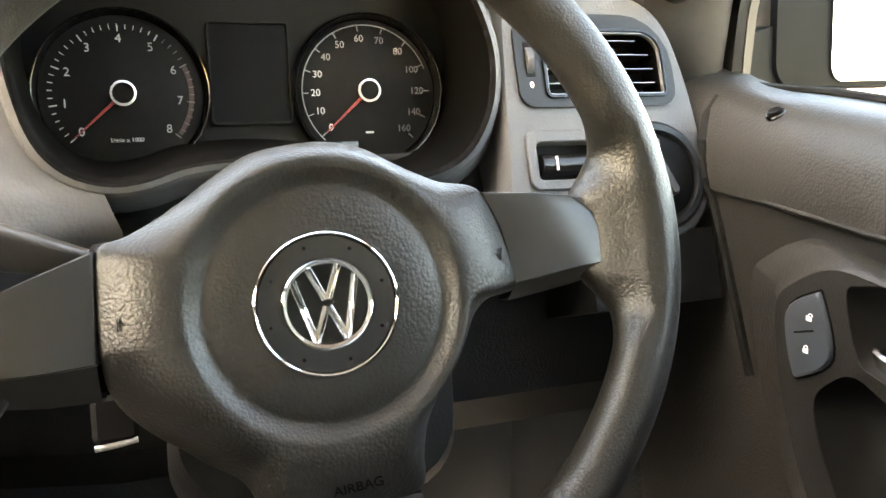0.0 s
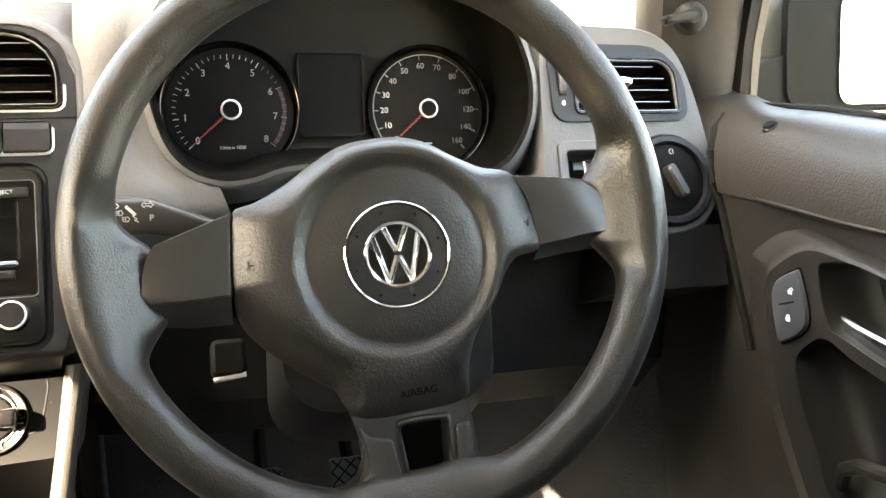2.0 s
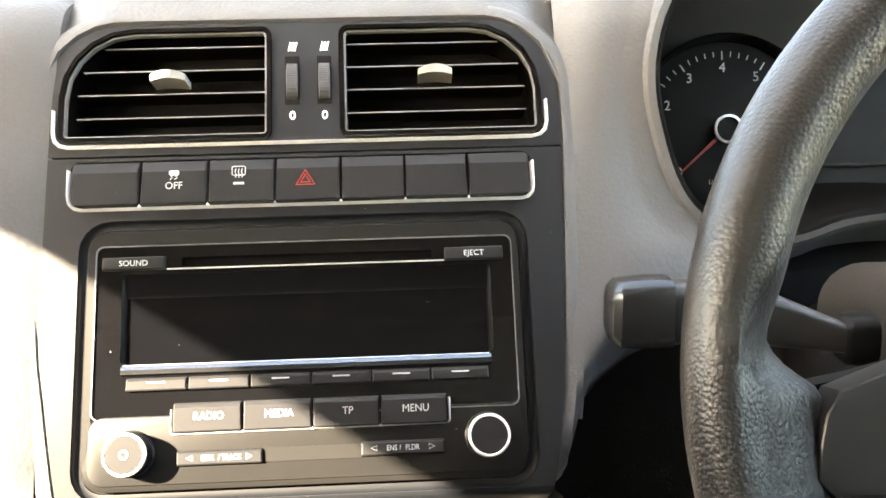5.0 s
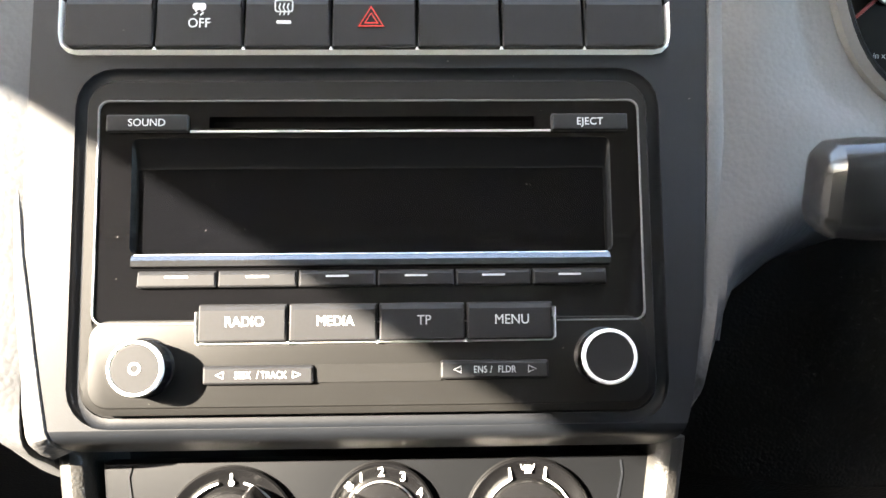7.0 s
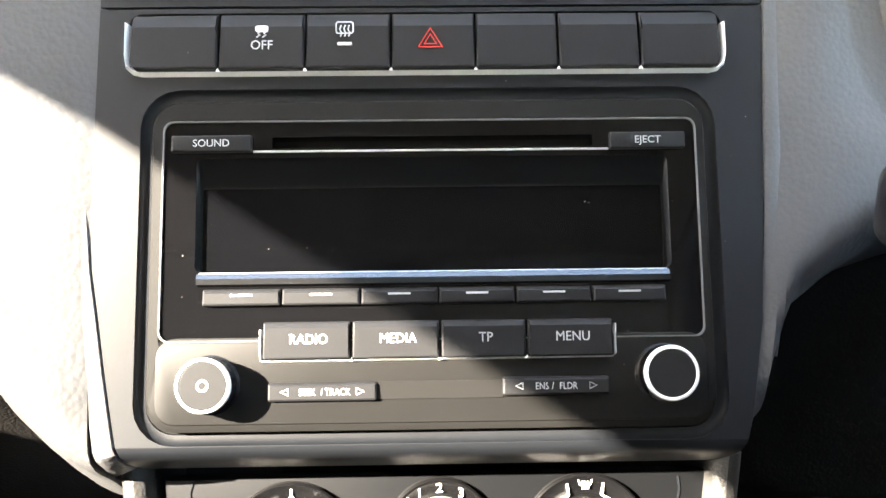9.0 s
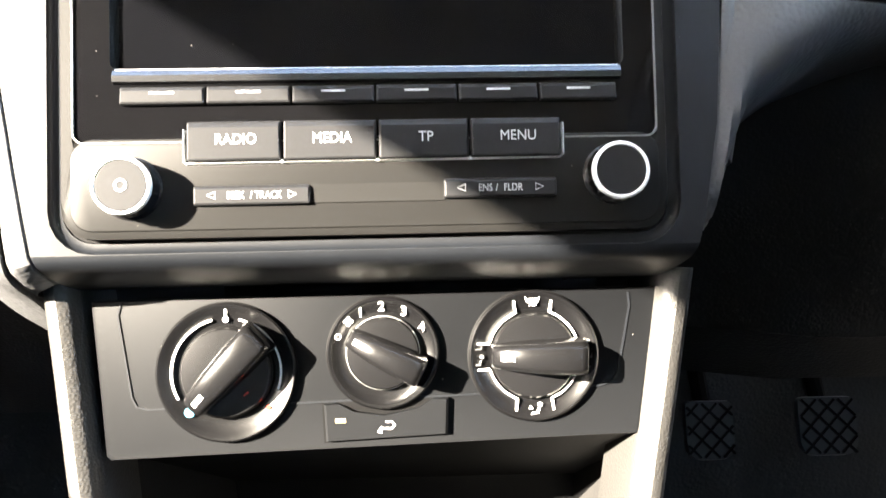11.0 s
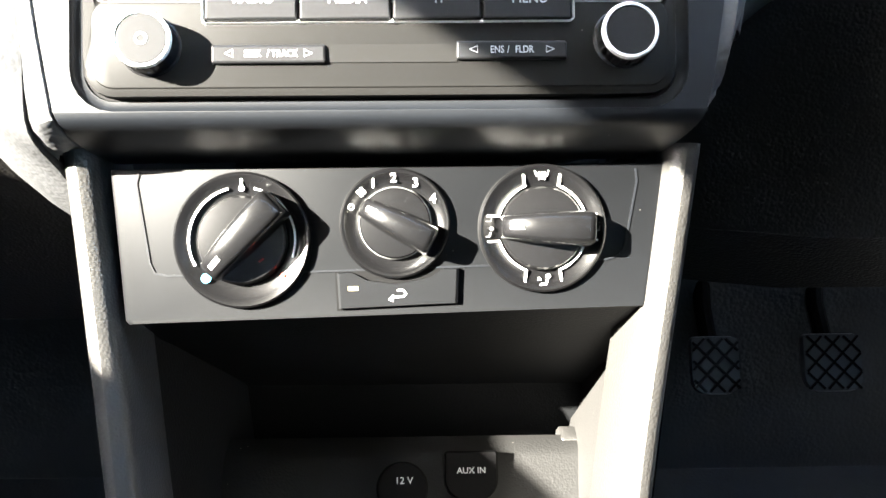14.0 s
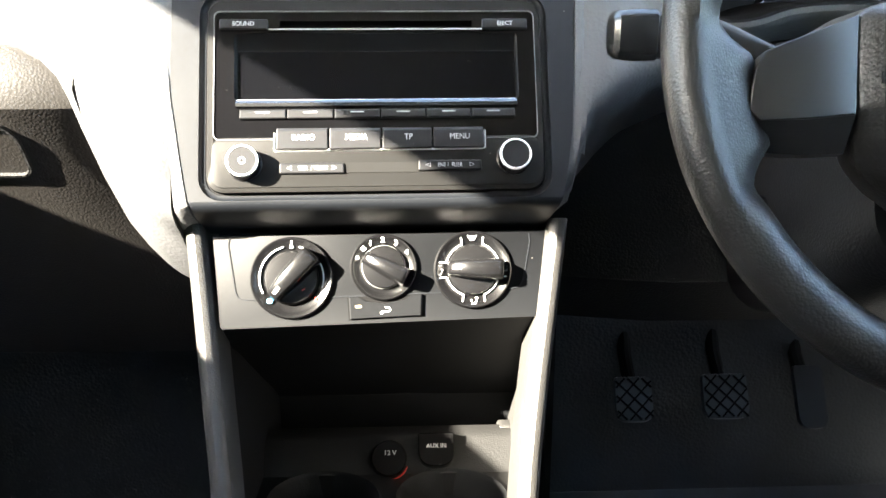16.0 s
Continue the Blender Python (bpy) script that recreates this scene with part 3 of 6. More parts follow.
part("handle_recess", loft([rr(-0.095, -0.028, 0.056, 0.027, 0.006, 0.0022, z, corners=(0.010, 0.022, 0.022, 0.010)) for z in (-0.008, -0.001)]), DOOR_SMOOTH, glove, "recessed handle", m=HANDLE)

# ---- centre stack ----
panel_low = [(-0.1481, 0.1385), (-0.1472, 0.098), (-0.1415, 0.027), (-0.1381, 0.0061), (-0.1356, -0.0108), (-0.1328, -0.0276), (-0.1300, -0.0430), (0.1225, -0.0430), (0.125, -0.034), (0.131, 0.004), (0.1352, 0.074), (0.1382, 0.1385)]
strip_hole = rr(-0.1300, 0.110, 0.1203, 0.1365, 0.006)
part("lower_panel", holed_plate(panel_low, [rr(-0.1195, -0.0385, 0.1115, 0.099, 0.012, -0.0042), strip_hole], -0.02, 0.0), PANEL, dash, "satin black centre panel", m=STACK)
# the lower edge rolls under, its two ends running in round the corners
LIP_ROLL = [(-0.0430, 0.0), (-0.0448, -0.0004), (-0.0465, -0.0016), (-0.0480, -0.0038), (-0.0492, -0.0068), (-0.0504, -0.0105), (-0.0516, -0.0150), (-0.0528, -0.0200), (-0.0540, -0.026), (-0.0550, -0.034), (-0.0555, -0.060)]
LIP_LEFT = [-0.1300, -0.1292, -0.1289, -0.1287, -0.1285, -0.1282, -0.1278, -0.1272, -0.1266, -0.126, -0.126]
LIP_RIGHT = [0.1225, 0.1218, 0.1211, 0.1204, 0.1198, 0.1190, 0.1182, 0.1172, 0.1162, 0.1152, 0.1145]
lip_rows = [[(a + (b - a) * k / 40, v, z) for a, b, (v, z) in zip(LIP_LEFT, LIP_RIGHT, LIP_ROLL)] for k in range(41)]
part("bottom_lip", loft(lip_rows, closed=False), PANEL, dash, "satin black rounded bottom edge", m=STACK)
part("radio_fillet", loft([rr(-0.1195, -0.0385, 0.1115, 0.099, 0.012, -0.0042 * math.cos(radians(a)), -0.0032 * math.sin(radians(a)), 6) for a in (0, 15, 30, 45, 60, 75, 90)] + [rr(-0.1195, -0.0385, 0.1115, 0.099, 0.012, 0.0, -0.02, 6)], cap0=False, cap1=False), PANEL, dash, "rounded edge of the panel round the radio", m=STACK, sharp=60)
panel_up = [(p[0], p[1]) for p in rr(-0.1481, 0.1395, 0.1382, 0.2155, 0.045, seg=9, corners=(0.0005, 0.044, 0.044, 0.0005))]
vent_l = rr(-0.1375, 0.1470, -0.0215, 0.2130, 0.004, corners=(0.005, 0.006, 0.040, 0.006))
vent_r = rr(0.0155, 0.1470, 0.1280, 0.2130, 0.004, corners=(0.006, 0.040, 0.006, 0.005))
part("upper_panel", holed_plate(panel_up, [vent_l, vent_r], -0.02, 0.0), PANEL, dash, "satin black centre panel", m=STACK)
border = [(-0.1272, -0.0528), (-0.1282, -0.0504), (-0.1287, -0.0480), (-0.1291, -0.0455), (-0.1300, -0.0430), (-0.1328, -0.0276), (-0.1356, -0.0108), (-0.1381, 0.0061), (-0.1415, 0.027), (-0.1455, 0.07), (-0.1472, 0.098), (-0.1481, 0.1395)] + arc(-0.1041, 0.1715, 0.044, 180, 90, 10) + [(-0.04, 0.2155), (0.03, 0.2155)]
border += arc(0.0942, 0.1715, 0.044, 90, 0, 10) + [(0.1382, 0.1395), (0.1352, 0.074), (0.131, 0.004), (0.1295, -0.009)]
skin = []
for i, p in enumerate(border):
    q0, q1 = Vector(border[max(i - 1, 0)]), Vector(border[min(i + 1, len(border) - 1)])
    d = (q1 - q0).normalized()
    n = Vector((-d.y, d.x))
    drop = max(0.0, 0.02 - p[1]) * 0.22 if p[0] > 0 else -float(np.interp(-p[1], [-q[0] for q in LIP_ROLL], [q[1] for q in LIP_ROLL]))
    skin.append([(p[0] + n.x * o, p[1] + n.y * o, z - drop) for o, z in ((0.0004, -0.016), (0.0004, -0.0008), (0.0010, 0.0008), (0.0026, 0.0012), (0.0060, 0.0004), (0.0095, -0.0020), (0.0125, -0.008), (0.0140, -0.018))])
part("panel_surround", loft(skin, closed=False), DASH, dash, "grained dashboard edge round the centre panel", m=STACK)
part("vent_trim", strip([(-0.1402, 0.166), (-0.1402, 0.1535), (-0.1392, 0.1490), (-0.1365, 0.1462), (-0.132, 0.1450), (0.1215, 0.1450), (0.1265, 0.1462), (0.1293, 0.1490), (0.1304, 0.1535), (0.1304, 0.166)], 0.0030, -0.001, 0.0030, ridge=True), TRIM, dash, "bright trim under the vents", m=STACK)
part("switch_trim", strip([(-0.1304, 0.1315), (-0.1304, 0.1175), (-0.1296, 0.1130), (-0.1270, 0.1106), (-0.1235, 0.1098), (0.1140, 0.1098), (0.1175, 0.1106), (0.1200, 0.1130), (0.1208, 0.1175), (0.1208, 0.1305)], 0.0030, -0.002, 0.0038, ridge=True), TRIM, dash, "bright trim under the switches", m=STACK)


def air_vent(name, outline, x0, x1, corners, tab_x, parent_m, group, label, y0=0.1470, y1=0.2130, slats=4, line=GLINT_AND_RIM):
    v = thing(name, parent_m, label, "air vent", group)
    part("frame", frame_ring(outline, [(p[0], p[1], 0) for p in rr(x0, y0, x1, y1, 0.004, 0.003, corners=corners)], -0.03, 0.0022, -0.003), GLOSS, v, "glossy black surround")
    part("duct", loft([rr(x0, y0, x1, y1, 0.004, 0.0030, z, corners=corners) for z in (-0.0015, -0.032)], cap0=False, cap1=False), VENT, v)
    part("inner_trim", frame_ring(rr(x0, y0, x1, y1, 0.004, 0.0030, corners=corners), rr(x0, y0, x1, y1, 0.004, 0.0040, corners=corners), -0.003, 0.0006, -0.003, 0.0003), line, v, "thin inner line")
    part("backing", loft([rr(x0, y0, x1, y1, 0.004, 0.002, -0.034, corners=corners), rr(x0, y0, x1, y1, 0.004, 0.002, -0.030, corners=corners)]), BLACK, v)
    for k in range(slats):
        y = y0 + (y1 - y0) * (0.24 + 0.207 * k)
        cut = 0.004 + (0.014 if k == slats - 1 else 0.003 if k == slats - 2 else 0)
        a, b = x0 + 0.004 + (cut if corners[2] > 0.02 else 0), x1 - 0.004 - (cut if corners[1] > 0.02 else 0)
        s = loft([[(x, y - 0.0006, -0.006), (x, y + 0.0002, -0.0052), (x, y + 0.0004, -0.006), (x, y + 0.0016, -0.024), (x, y + 0.0008, -0.024)] for x in (a, b)])
        part("slat", s, VENT, v)
        # light strip imitates the reflection along the slat's front
        part("slat_glint", block(a, b, y - 0.0005, y + 0.0002, -0.0056, -0.0046), GLINT_AND_RIM, v)
    ty = y0 + (y1 - y0) * 0.56
    tab = []
    for k in range(11):
        s = -1 + 0.2 * k
        lift = 0.0022 * (1 - s * s)
        tab.append([(tab_x + 0.0096 * s, ty - 0.0022 + lift * 0.4, -0.012), (tab_x + 0.0096 * s, ty - 0.0022 + lift * 0.4, 0.0015 + lift), (tab_x + 0.0096 * s, ty + 0.0008 + lift, 0.0030 + lift), (tab_x + 0.0096 * s, ty + 0.0016 + lift, 0.0010 + lift), (tab_x + 0.0096 * s, ty + 0.0016 + lift, -0.012)])
    part("tab", loft(tab), SATIN, v, "silver sliding tab")
    return v


air_vent("air_vent", vent_l, -0.1375, -0.0215, (0.005, 0.006, 0.040, 0.006), -0.0787, STACK, "centre air vents", "black louvred air vent with a silver tab, rounded outer corner")
air_vent("air_vent", vent_r, 0.0155, 0.1280, (0.006, 0.040, 0.006, 0.005), 0.0692, STACK, "centre air vents", "black louvred air vent with a silver tab, rounded outer corner")


def thumb_wheel(x, y, h, m):
    w = thing("vent_thumbwheel", m, "ribbed black thumbwheel with airflow marks in the panel", "control wheel", "vent thumbwheels")
    part("slot", block(x - 0.0040, x + 0.0040, y - h * 0.55, y + h * 0.62, 0.0, 0.0006), BLACK, w)
    bm = bmesh.new()
    rings = []
    n = 22
    for k in range(n * 2 + 1):
        a = radians(-80 + 160 * k / (n * 2))
        r = 0.0075 + (0.0003 if k % 2 else 0)
        yy, zz = y + math.sin(a) * h * 0.5, -0.003 + math.cos(a) * r
        rings.append([(x - 0.0031, yy, 0.0), (x - 0.0031, yy, zz - 0.0005), (x - 0.0026, yy, zz), (x + 0.0026, yy, zz), (x + 0.0031, yy, zz - 0.0005), (x + 0.0031, yy, 0.0)])
    part("wheel", loft(rings, closed=False, bm=bm), THUMB, w)
    for k in (-1, 0, 1):
        part("open_mark", strip([(x + 0.0016 * k - 0.0004, y + h * 0.76), (x + 0.0016 * k + 0.0008, y + h * 0.97)], 0.0009, 0, 0.0007), PRINT, w)
    part("closed_mark", frame_ring([(a[0], (a[1] - y + h * 0.82) * 1.5 + y - h * 0.82, 0) for a in circle(x, y - h * 0.82, 0.0017, n=14)], [(a[0], (a[1] - y + h * 0.82) * 1.6 + y - h * 0.82, 0) for a in circle(x, y - h * 0.82, 0.0009, n=14)], 0, 0.0007, bevel=0.0002), PRINT, w)
    return w


thumb_wheel(-0.0103, 0.1800, 0.024, STACK)
thumb_wheel(0.0075, 0.1800, 0.024, STACK)

# ---- switch row ----
sw = thing("switch_row", STACK, "row of seven black push switches with printed symbols", "switch panel")
cuts = [-0.1288, -0.0918, -0.0556, -0.0197, 0.0157, 0.0505, 0.0849, 0.1190]
for i, (a, b) in enumerate(zip(cuts, cuts[1:])):
    cr = (0.0006, 0.0006, 0.003 if i == 0 else 0.0006, 0.004 if i == 0 else 0.0006) if i < 6 else (0.004, 0.003, 0.0006, 0.0006)
    part("switch", key_cap(a + 0.0003, 0.1112, b - 0.0003, 0.1360, 0.001, -0.018, 0.0036, 0.0068, 0.0034, cr), BUTTON, sw, sharp=12)
for x in cuts[1:-1]:
    part("trim_nub", loft([[(x - q, 0.1098, z), (x + q, 0.1098, z), (x, 0.1098 + q * 1.6, z)] for q, z in ((0.0011, 0.0), (0.0011, 0.0032), (0.0006, 0.0040))]), TRIM, sw, "bright nub of the trim")
lettering("OFF", -0.0735, 0.1210, 0.0038, 0.0056, PRINT_DIM, sw, stretch=0.95)
part("skid_symbol", strip([(-0.0757, 0.1245), (-0.0742, 0.1256), (-0.0752, 0.1262), (-0.0737, 0.1272)], 0.0005, 0.0035, 0.0039, bm=strip([(-0.0732, 0.1245), (-0.0717, 0.1256), (-0.0727, 0.1262), (-0.0712, 0.1272)], 0.0005, 0.0035, 0.0039)), PRINT_DIM, sw)
part("car_symbol", button(-0.0762, 0.1268, -0.0708, 0.1296, 0.001, 0.0035, 0.0039, 0.0001), PRINT_DIM, sw)
part("window_symbol", frame_ring(rr(-0.0428, 0.1258, -0.0352, 0.1312, 0.0012), rr(-0.0428, 0.1258, -0.0352, 0.1312, 0.0012, 0.0005), 0.0035, 0.0039, bevel=0.0001), PRINT_DIM, sw)
for k in range(3):
    x = -0.0407 + 0.0017 * k
    part("heat_line", strip([(x, 0.1246), (x + 0.0005, 0.1262), (x - 0.0003, 0.1278), (x + 0.0003, 0.1296)], 0.0005, 0.0035, 0.0039), PRINT_DIM, sw)
part("indicator", button(-0.0420, 0.1208, -0.0360, 0.1222, 0.0004, 0.0035, 0.0039, 0.0001), PRINT_DIM, sw)
for r, w in ((0.0058, 0.0007), (0.0030, 0.0006)):
    part("warning_triangle", strip([(-0.0032 + r * math.cos(radians(a)), 0.1226 + r * math.sin(radians(a)) * 0.95) for a in (90, 210, 330)], w, 0.0035, 0.0040, closed=True), RED, sw, "red hazard triangle")

# ---- radio ----
radio = thing("car_radio", STACK, "black car radio with unlit display, two knobs and printed keys", "car radio")
part("fascia", frame_ring(rr(-0.1182, -0.0372, 0.1102, 0.0977, 0.0116), rr(-0.1130, -0.0012, 0.1060, 0.0885, 0.004), -0.015, 0.0025, -0.004, 0.0014), RADIO, radio)
part("lower_fascia", button(-0.1145, -0.0345, 0.1070, 0.0, 0.008, -0.01, 0.0026, 0.0006), RADIO, radio)
part("gap", frame_ring(rr(-0.1194, -0.0384, 0.1114, 0.0989, 0.012), rr(-0.1183, -0.0373, 0.1103, 0.0978, 0.0116), -0.016, -0.004, -0.016), BLACK, radio)
part("glass_panel", holed_plate(rr(-0.1130, -0.0012, 0.1060, 0.0885, 0.004), [rr(-0.0998, 0.0262, 0.0944, 0.0735, 0.003), rr(-0.0690, 0.0775, 0.0635, 0.0822, 0.0008)], -0.012, 0.0018), GLOSS, radio, "glossy black front panel")
part("glass_rim", frame_ring(rr(-0.1136, -0.0018, 0.1066, 0.0891, 0.0042), rr(-0.1130, -0.0012, 0.1060, 0.0885, 0.004), 0.0, 0.0030, 0.0, 0.0002), GLINT_AND_RIM, radio)
part("display", loft([rr(-0.0975, 0.0262, 0.0918, 0.0610, 0.001, -0.001, -0.010), rr(-0.0975, 0.0262, 0.0918, 0.0610, 0.001, -0.001, -0.0018)]), SCREEN, radio, "unlit dark display")
part("display_surround", loft([rr(-0.0998, 0.0262, 0.0944, 0.0735, 0.003, 0, 0.0017), rr(-0.0992, 0.0264, 0.0938, 0.0722, 0.003, 0, 0.0010), rr(-0.0982, 0.0264, 0.0928, 0.0612, 0.001, 0, -0.0014)], cap0=False, cap1=False), CLUSTER_SCREEN, radio, "black slope down to the display")
part("display_edge", frame_ring(rr(-0.0975, 0.0262, 0.0918, 0.0610, 0.001, -0.0010), rr(-0.0975, 0.0262, 0.0918, 0.0610, 0.001, -0.0002), -0.009, -0.0012, -0.009, 0.0002), BLACK, radio)
part("slot_back", block(-0.0695, 0.064, 0.0770, 0.0826, -0.011, -0.006), BLACK, radio, "disc slot")
part("slot_line", block(-0.0765, 0.0700, 0.0757, 0.0765, 0.0010, 0.0026), SATIN, radio, "silver line under the disc slot")
part("silver_ledge", loft([[(x, 0.0262, 0.0010), (x, 0.0256, 0.0032), (x, 0.0235, 0.0044), (x, 0.0212, 0.0040), (x, 0.0203, 0.0012)] for x in (-0.0985, -0.0965, 0.0905, 0.0928)]), DARK_CHROME, radio, "dark chrome ledge under the display")
part("ledge_line", tube([(-0.0975, 0.0258, 0.0030), (0.0918, 0.0258, 0.0030)], 0.0003, 8), SATIN, radio, "bright line on the ledge")
for x0, x1, word in ((-0.1098, -0.0770, "SOUND"), (0.0702, 0.1016, "EJECT")):
    part("key", button(x0, 0.0757, x1, 0.0828, 0.0008, -0.002, 0.0045, 0.0009), BUTTON, radio)
    lettering(word, (x0 + x1) / 2, 0.0792, 0.0046, 0.0043, PRINT_DIM, radio)
pc = [-0.0962, -0.0643, -0.0325, -0.0012, 0.0300, 0.0608, 0.0912]
for a, b in zip(pc, pc[1:]):
    part("preset_key", key_cap(a + 0.0003, 0.0126, b - 0.0003, 0.0194, 0.0006, 0.0, 0.0046, 0.0018, 0.0014), BUTTON, radio, sharp=12)
    part("key_mark", block((a + b) / 2 - 0.0045, (a + b) / 2 + 0.0045, 0.0164, 0.0172, 0.0044, 0.0047), PRINT_DIM, radio)
part("key_trim", strip([(-0.0725, 0.003), (-0.0725, -0.0090), (-0.0715, -0.0098), (0.0685, -0.0098 + 0.0008), (0.0697, -0.008), (0.0697, 0.004)], 0.0022, 0.001, 0.0040, ridge=True), TRIM, radio, "bright trim round the keys")
kc = [-0.0717, -0.0361, -0.0006, 0.0340, 0.0690]
for a, b, word in zip(kc, kc[1:], ("RADIO", "MEDIA", "TP", "MENU")):
    part("key", key_cap(a + 0.0004, -0.0090, b - 0.0004, 0.0060, 0.0008, 0.0, 0.0056, 0.0026, 0.0016), BUTTON, radio, sharp=12)
    lettering(word, (a + b) / 2 + 0.0008, -0.0012, 0.0057, 0.0055, PRINT_DIM if word in ("TP", "MENU") else PRINT, radio, stretch=0.92)
for x in kc[1:-1]:
    part("trim_nub", loft([[(x - q, -0.0098, z), (x + q, -0.0098, z), (x, -0.0098 + q * 1.6, z)] for q, z in ((0.0010, 0.001), (0.0010, 0.0038), (0.0005, 0.0046))]), TRIM, radio, "bright nub of the trim")
for x0, x1, words, y in ((-0.0692, -0.0260, (("SEEK", -0.0535), ("/", -0.0478), ("TRACK", -0.0415)), -0.0218), (0.0238, 0.0666, (("ENS", 0.0395), ("/", 0.0438), ("FLDR", 0.0500)), -0.0206)):
    part("rocker_key", key_cap(x0, y - 0.0037, x1, y + 0.0037, 0.001, 0.0, 0.0050, 0.0014, 0.0010), BUTTON, radio, sharp=12)
    for word, xw in words:
        lettering(word, xw, y - 0.0002, 0.0051, 0.0039, PRINT_DIM, radio, stretch=0.80)
    for sx, xc in ((-1, x0 + 0.0068), (1, x1 - 0.0068)):
        part("arrow", strip([(xc + sx * 0.0017, y), (xc - sx * 0.0013, y + 0.0013), (xc - sx * 0.0013, y - 0.0013)], 0.0004, 0.0049, 0.0052, closed=True), PRINT_DIM, radio)
part("fascia_groove", block(-0.0258, 0.0241, -0.0250, -0.0180, 0.0020, 0.0031), RADIO, radio)


def radio_knob(x, y, power):
    k = part("knob", lathe(x, y, [(0.0118, 0.0), (0.0118, 0.0030), (0.0109, 0.0034), (0.0107, 0.0135), (0.0103, 0.0150)]), KNOB, radio)
    part("knob_ring", lathe(x, y, [(0.0107, 0.0128), (0.0108, 0.0146), (0.0104, 0.0156), (0.0096, 0.0158), (0.0093, 0.0152)], cap0=False, cap1=False), TRIM, k, "bright ring")
    part("knob_face", lathe(x, y, [(0.0095, 0.0140), (0.0094, 0.0151), (0.0088, 0.0153), (0.0015, 0.0153)]), BUTTON, k, sharp=10)
    for a in range(24):
        c, s = math.cos(radians(a * 15)), math.sin(radians(a * 15))
        part("knob_rib", lathe(x + 0.0107 * c, y + 0.0107 * s, [(0.0005, 0.004), (0.0005, 0.0125)], n=5), KNOB, k)
    if power:
        part("power_mark", frame_ring(circle(x, y, 0.0024, n=16), circle(x, y, 0.0015, n=16), 0.0148, 0.0156, bevel=0.0002), PRINT, k)


radio_knob(-0.0922, -0.0186, True)
radio_knob(0.0888, -0.0161, False)

# ---- climate controls ----
clim = thing("climate_control", CLIMATE, "dark grey heater control panel with three rotary knobs", "climate control")
face = [(-0.1205, 0.034), (-0.1154, -0.0305), (-0.1135, -0.0322), (0.1085, -0.0288), (0.1098, -0.027), (0.1185, 0.034)]
part("face", loft([[(p[0], p[1], -0.012) for p in face], [(p[0], p[1], -0.001) for p in face], shrunk(face, 0.985, 0.0, (0, 0.0))]), CLIMATE_FACE, clim)
part("outline", strip([(-0.108, 0.033), (-0.1095, 0.028), (-0.1045, -0.006), (-0.1025, -0.0102), (-0.098, -0.0115), (-0.075, -0.0115), (-0.03, -0.0108), (0.033, -0.0098), (0.060, -0.0092), (0.092, -0.0078), (0.0975, -0.006), (0.1000, -0.001), (0.1055, 0.026), (0.1050, 0.0315)], 0.0008, -0.0005, 0.0006), PANEL, clim)
part("key", loft([[(x, y, z) for x, y in ((-0.0252, -0.0115), (-0.0245, -0.0270), (0.0262, -0.0255), (0.0270, -0.0105), (0.021, -0.0103), (0.015, -0.0140), (0.0, -0.0168), (-0.013, -0.0148), (-0.0195, -0.0113))] for z in (-0.002, 0.0024)] +
               [shrunk([(-0.0252, -0.0115), (-0.0245, -0.0270), (0.0262, -0.0255), (0.0270, -0.0105), (0.021, -0.0103), (0.015, -0.0140), (0.0, -0.0168), (-0.013, -0.0148), (-0.0195, -0.0113)], 0.96, 0.0032, (0, -0.020))]), CLIMATE_FACE, clim, "recirculation key")
part("key_gap", loft([[(x, y, z) for x, y in ((-0.0262, -0.0108), (-0.0255, -0.0280), (0.0272, -0.0264), (0.0280, -0.0096))] for z in (-0.004, 0.0003)]), BLACK, clim)
part("indicator", block(-0.0205, -0.0162, -0.0192, -0.0174, 0.0028, 0.0034), AMBER, clim)
part("recirculation_mark", strip([(-0.0030, -0.0235), (-0.0012, -0.0222), (0.0030, -0.0222), (0.0042, -0.0208), (0.0030, -0.0194), (0.0004, -0.0194)], 0.0008, 0.0030, 0.0034), PRINT, clim)
part("recirculation_tip", loft([[(-0.0034, -0.0235, z), (-0.0012, -0.0243, z), (-0.0012, -0.0210, z)] for z in (0.0030, 0.0034)]), PRINT, clim)


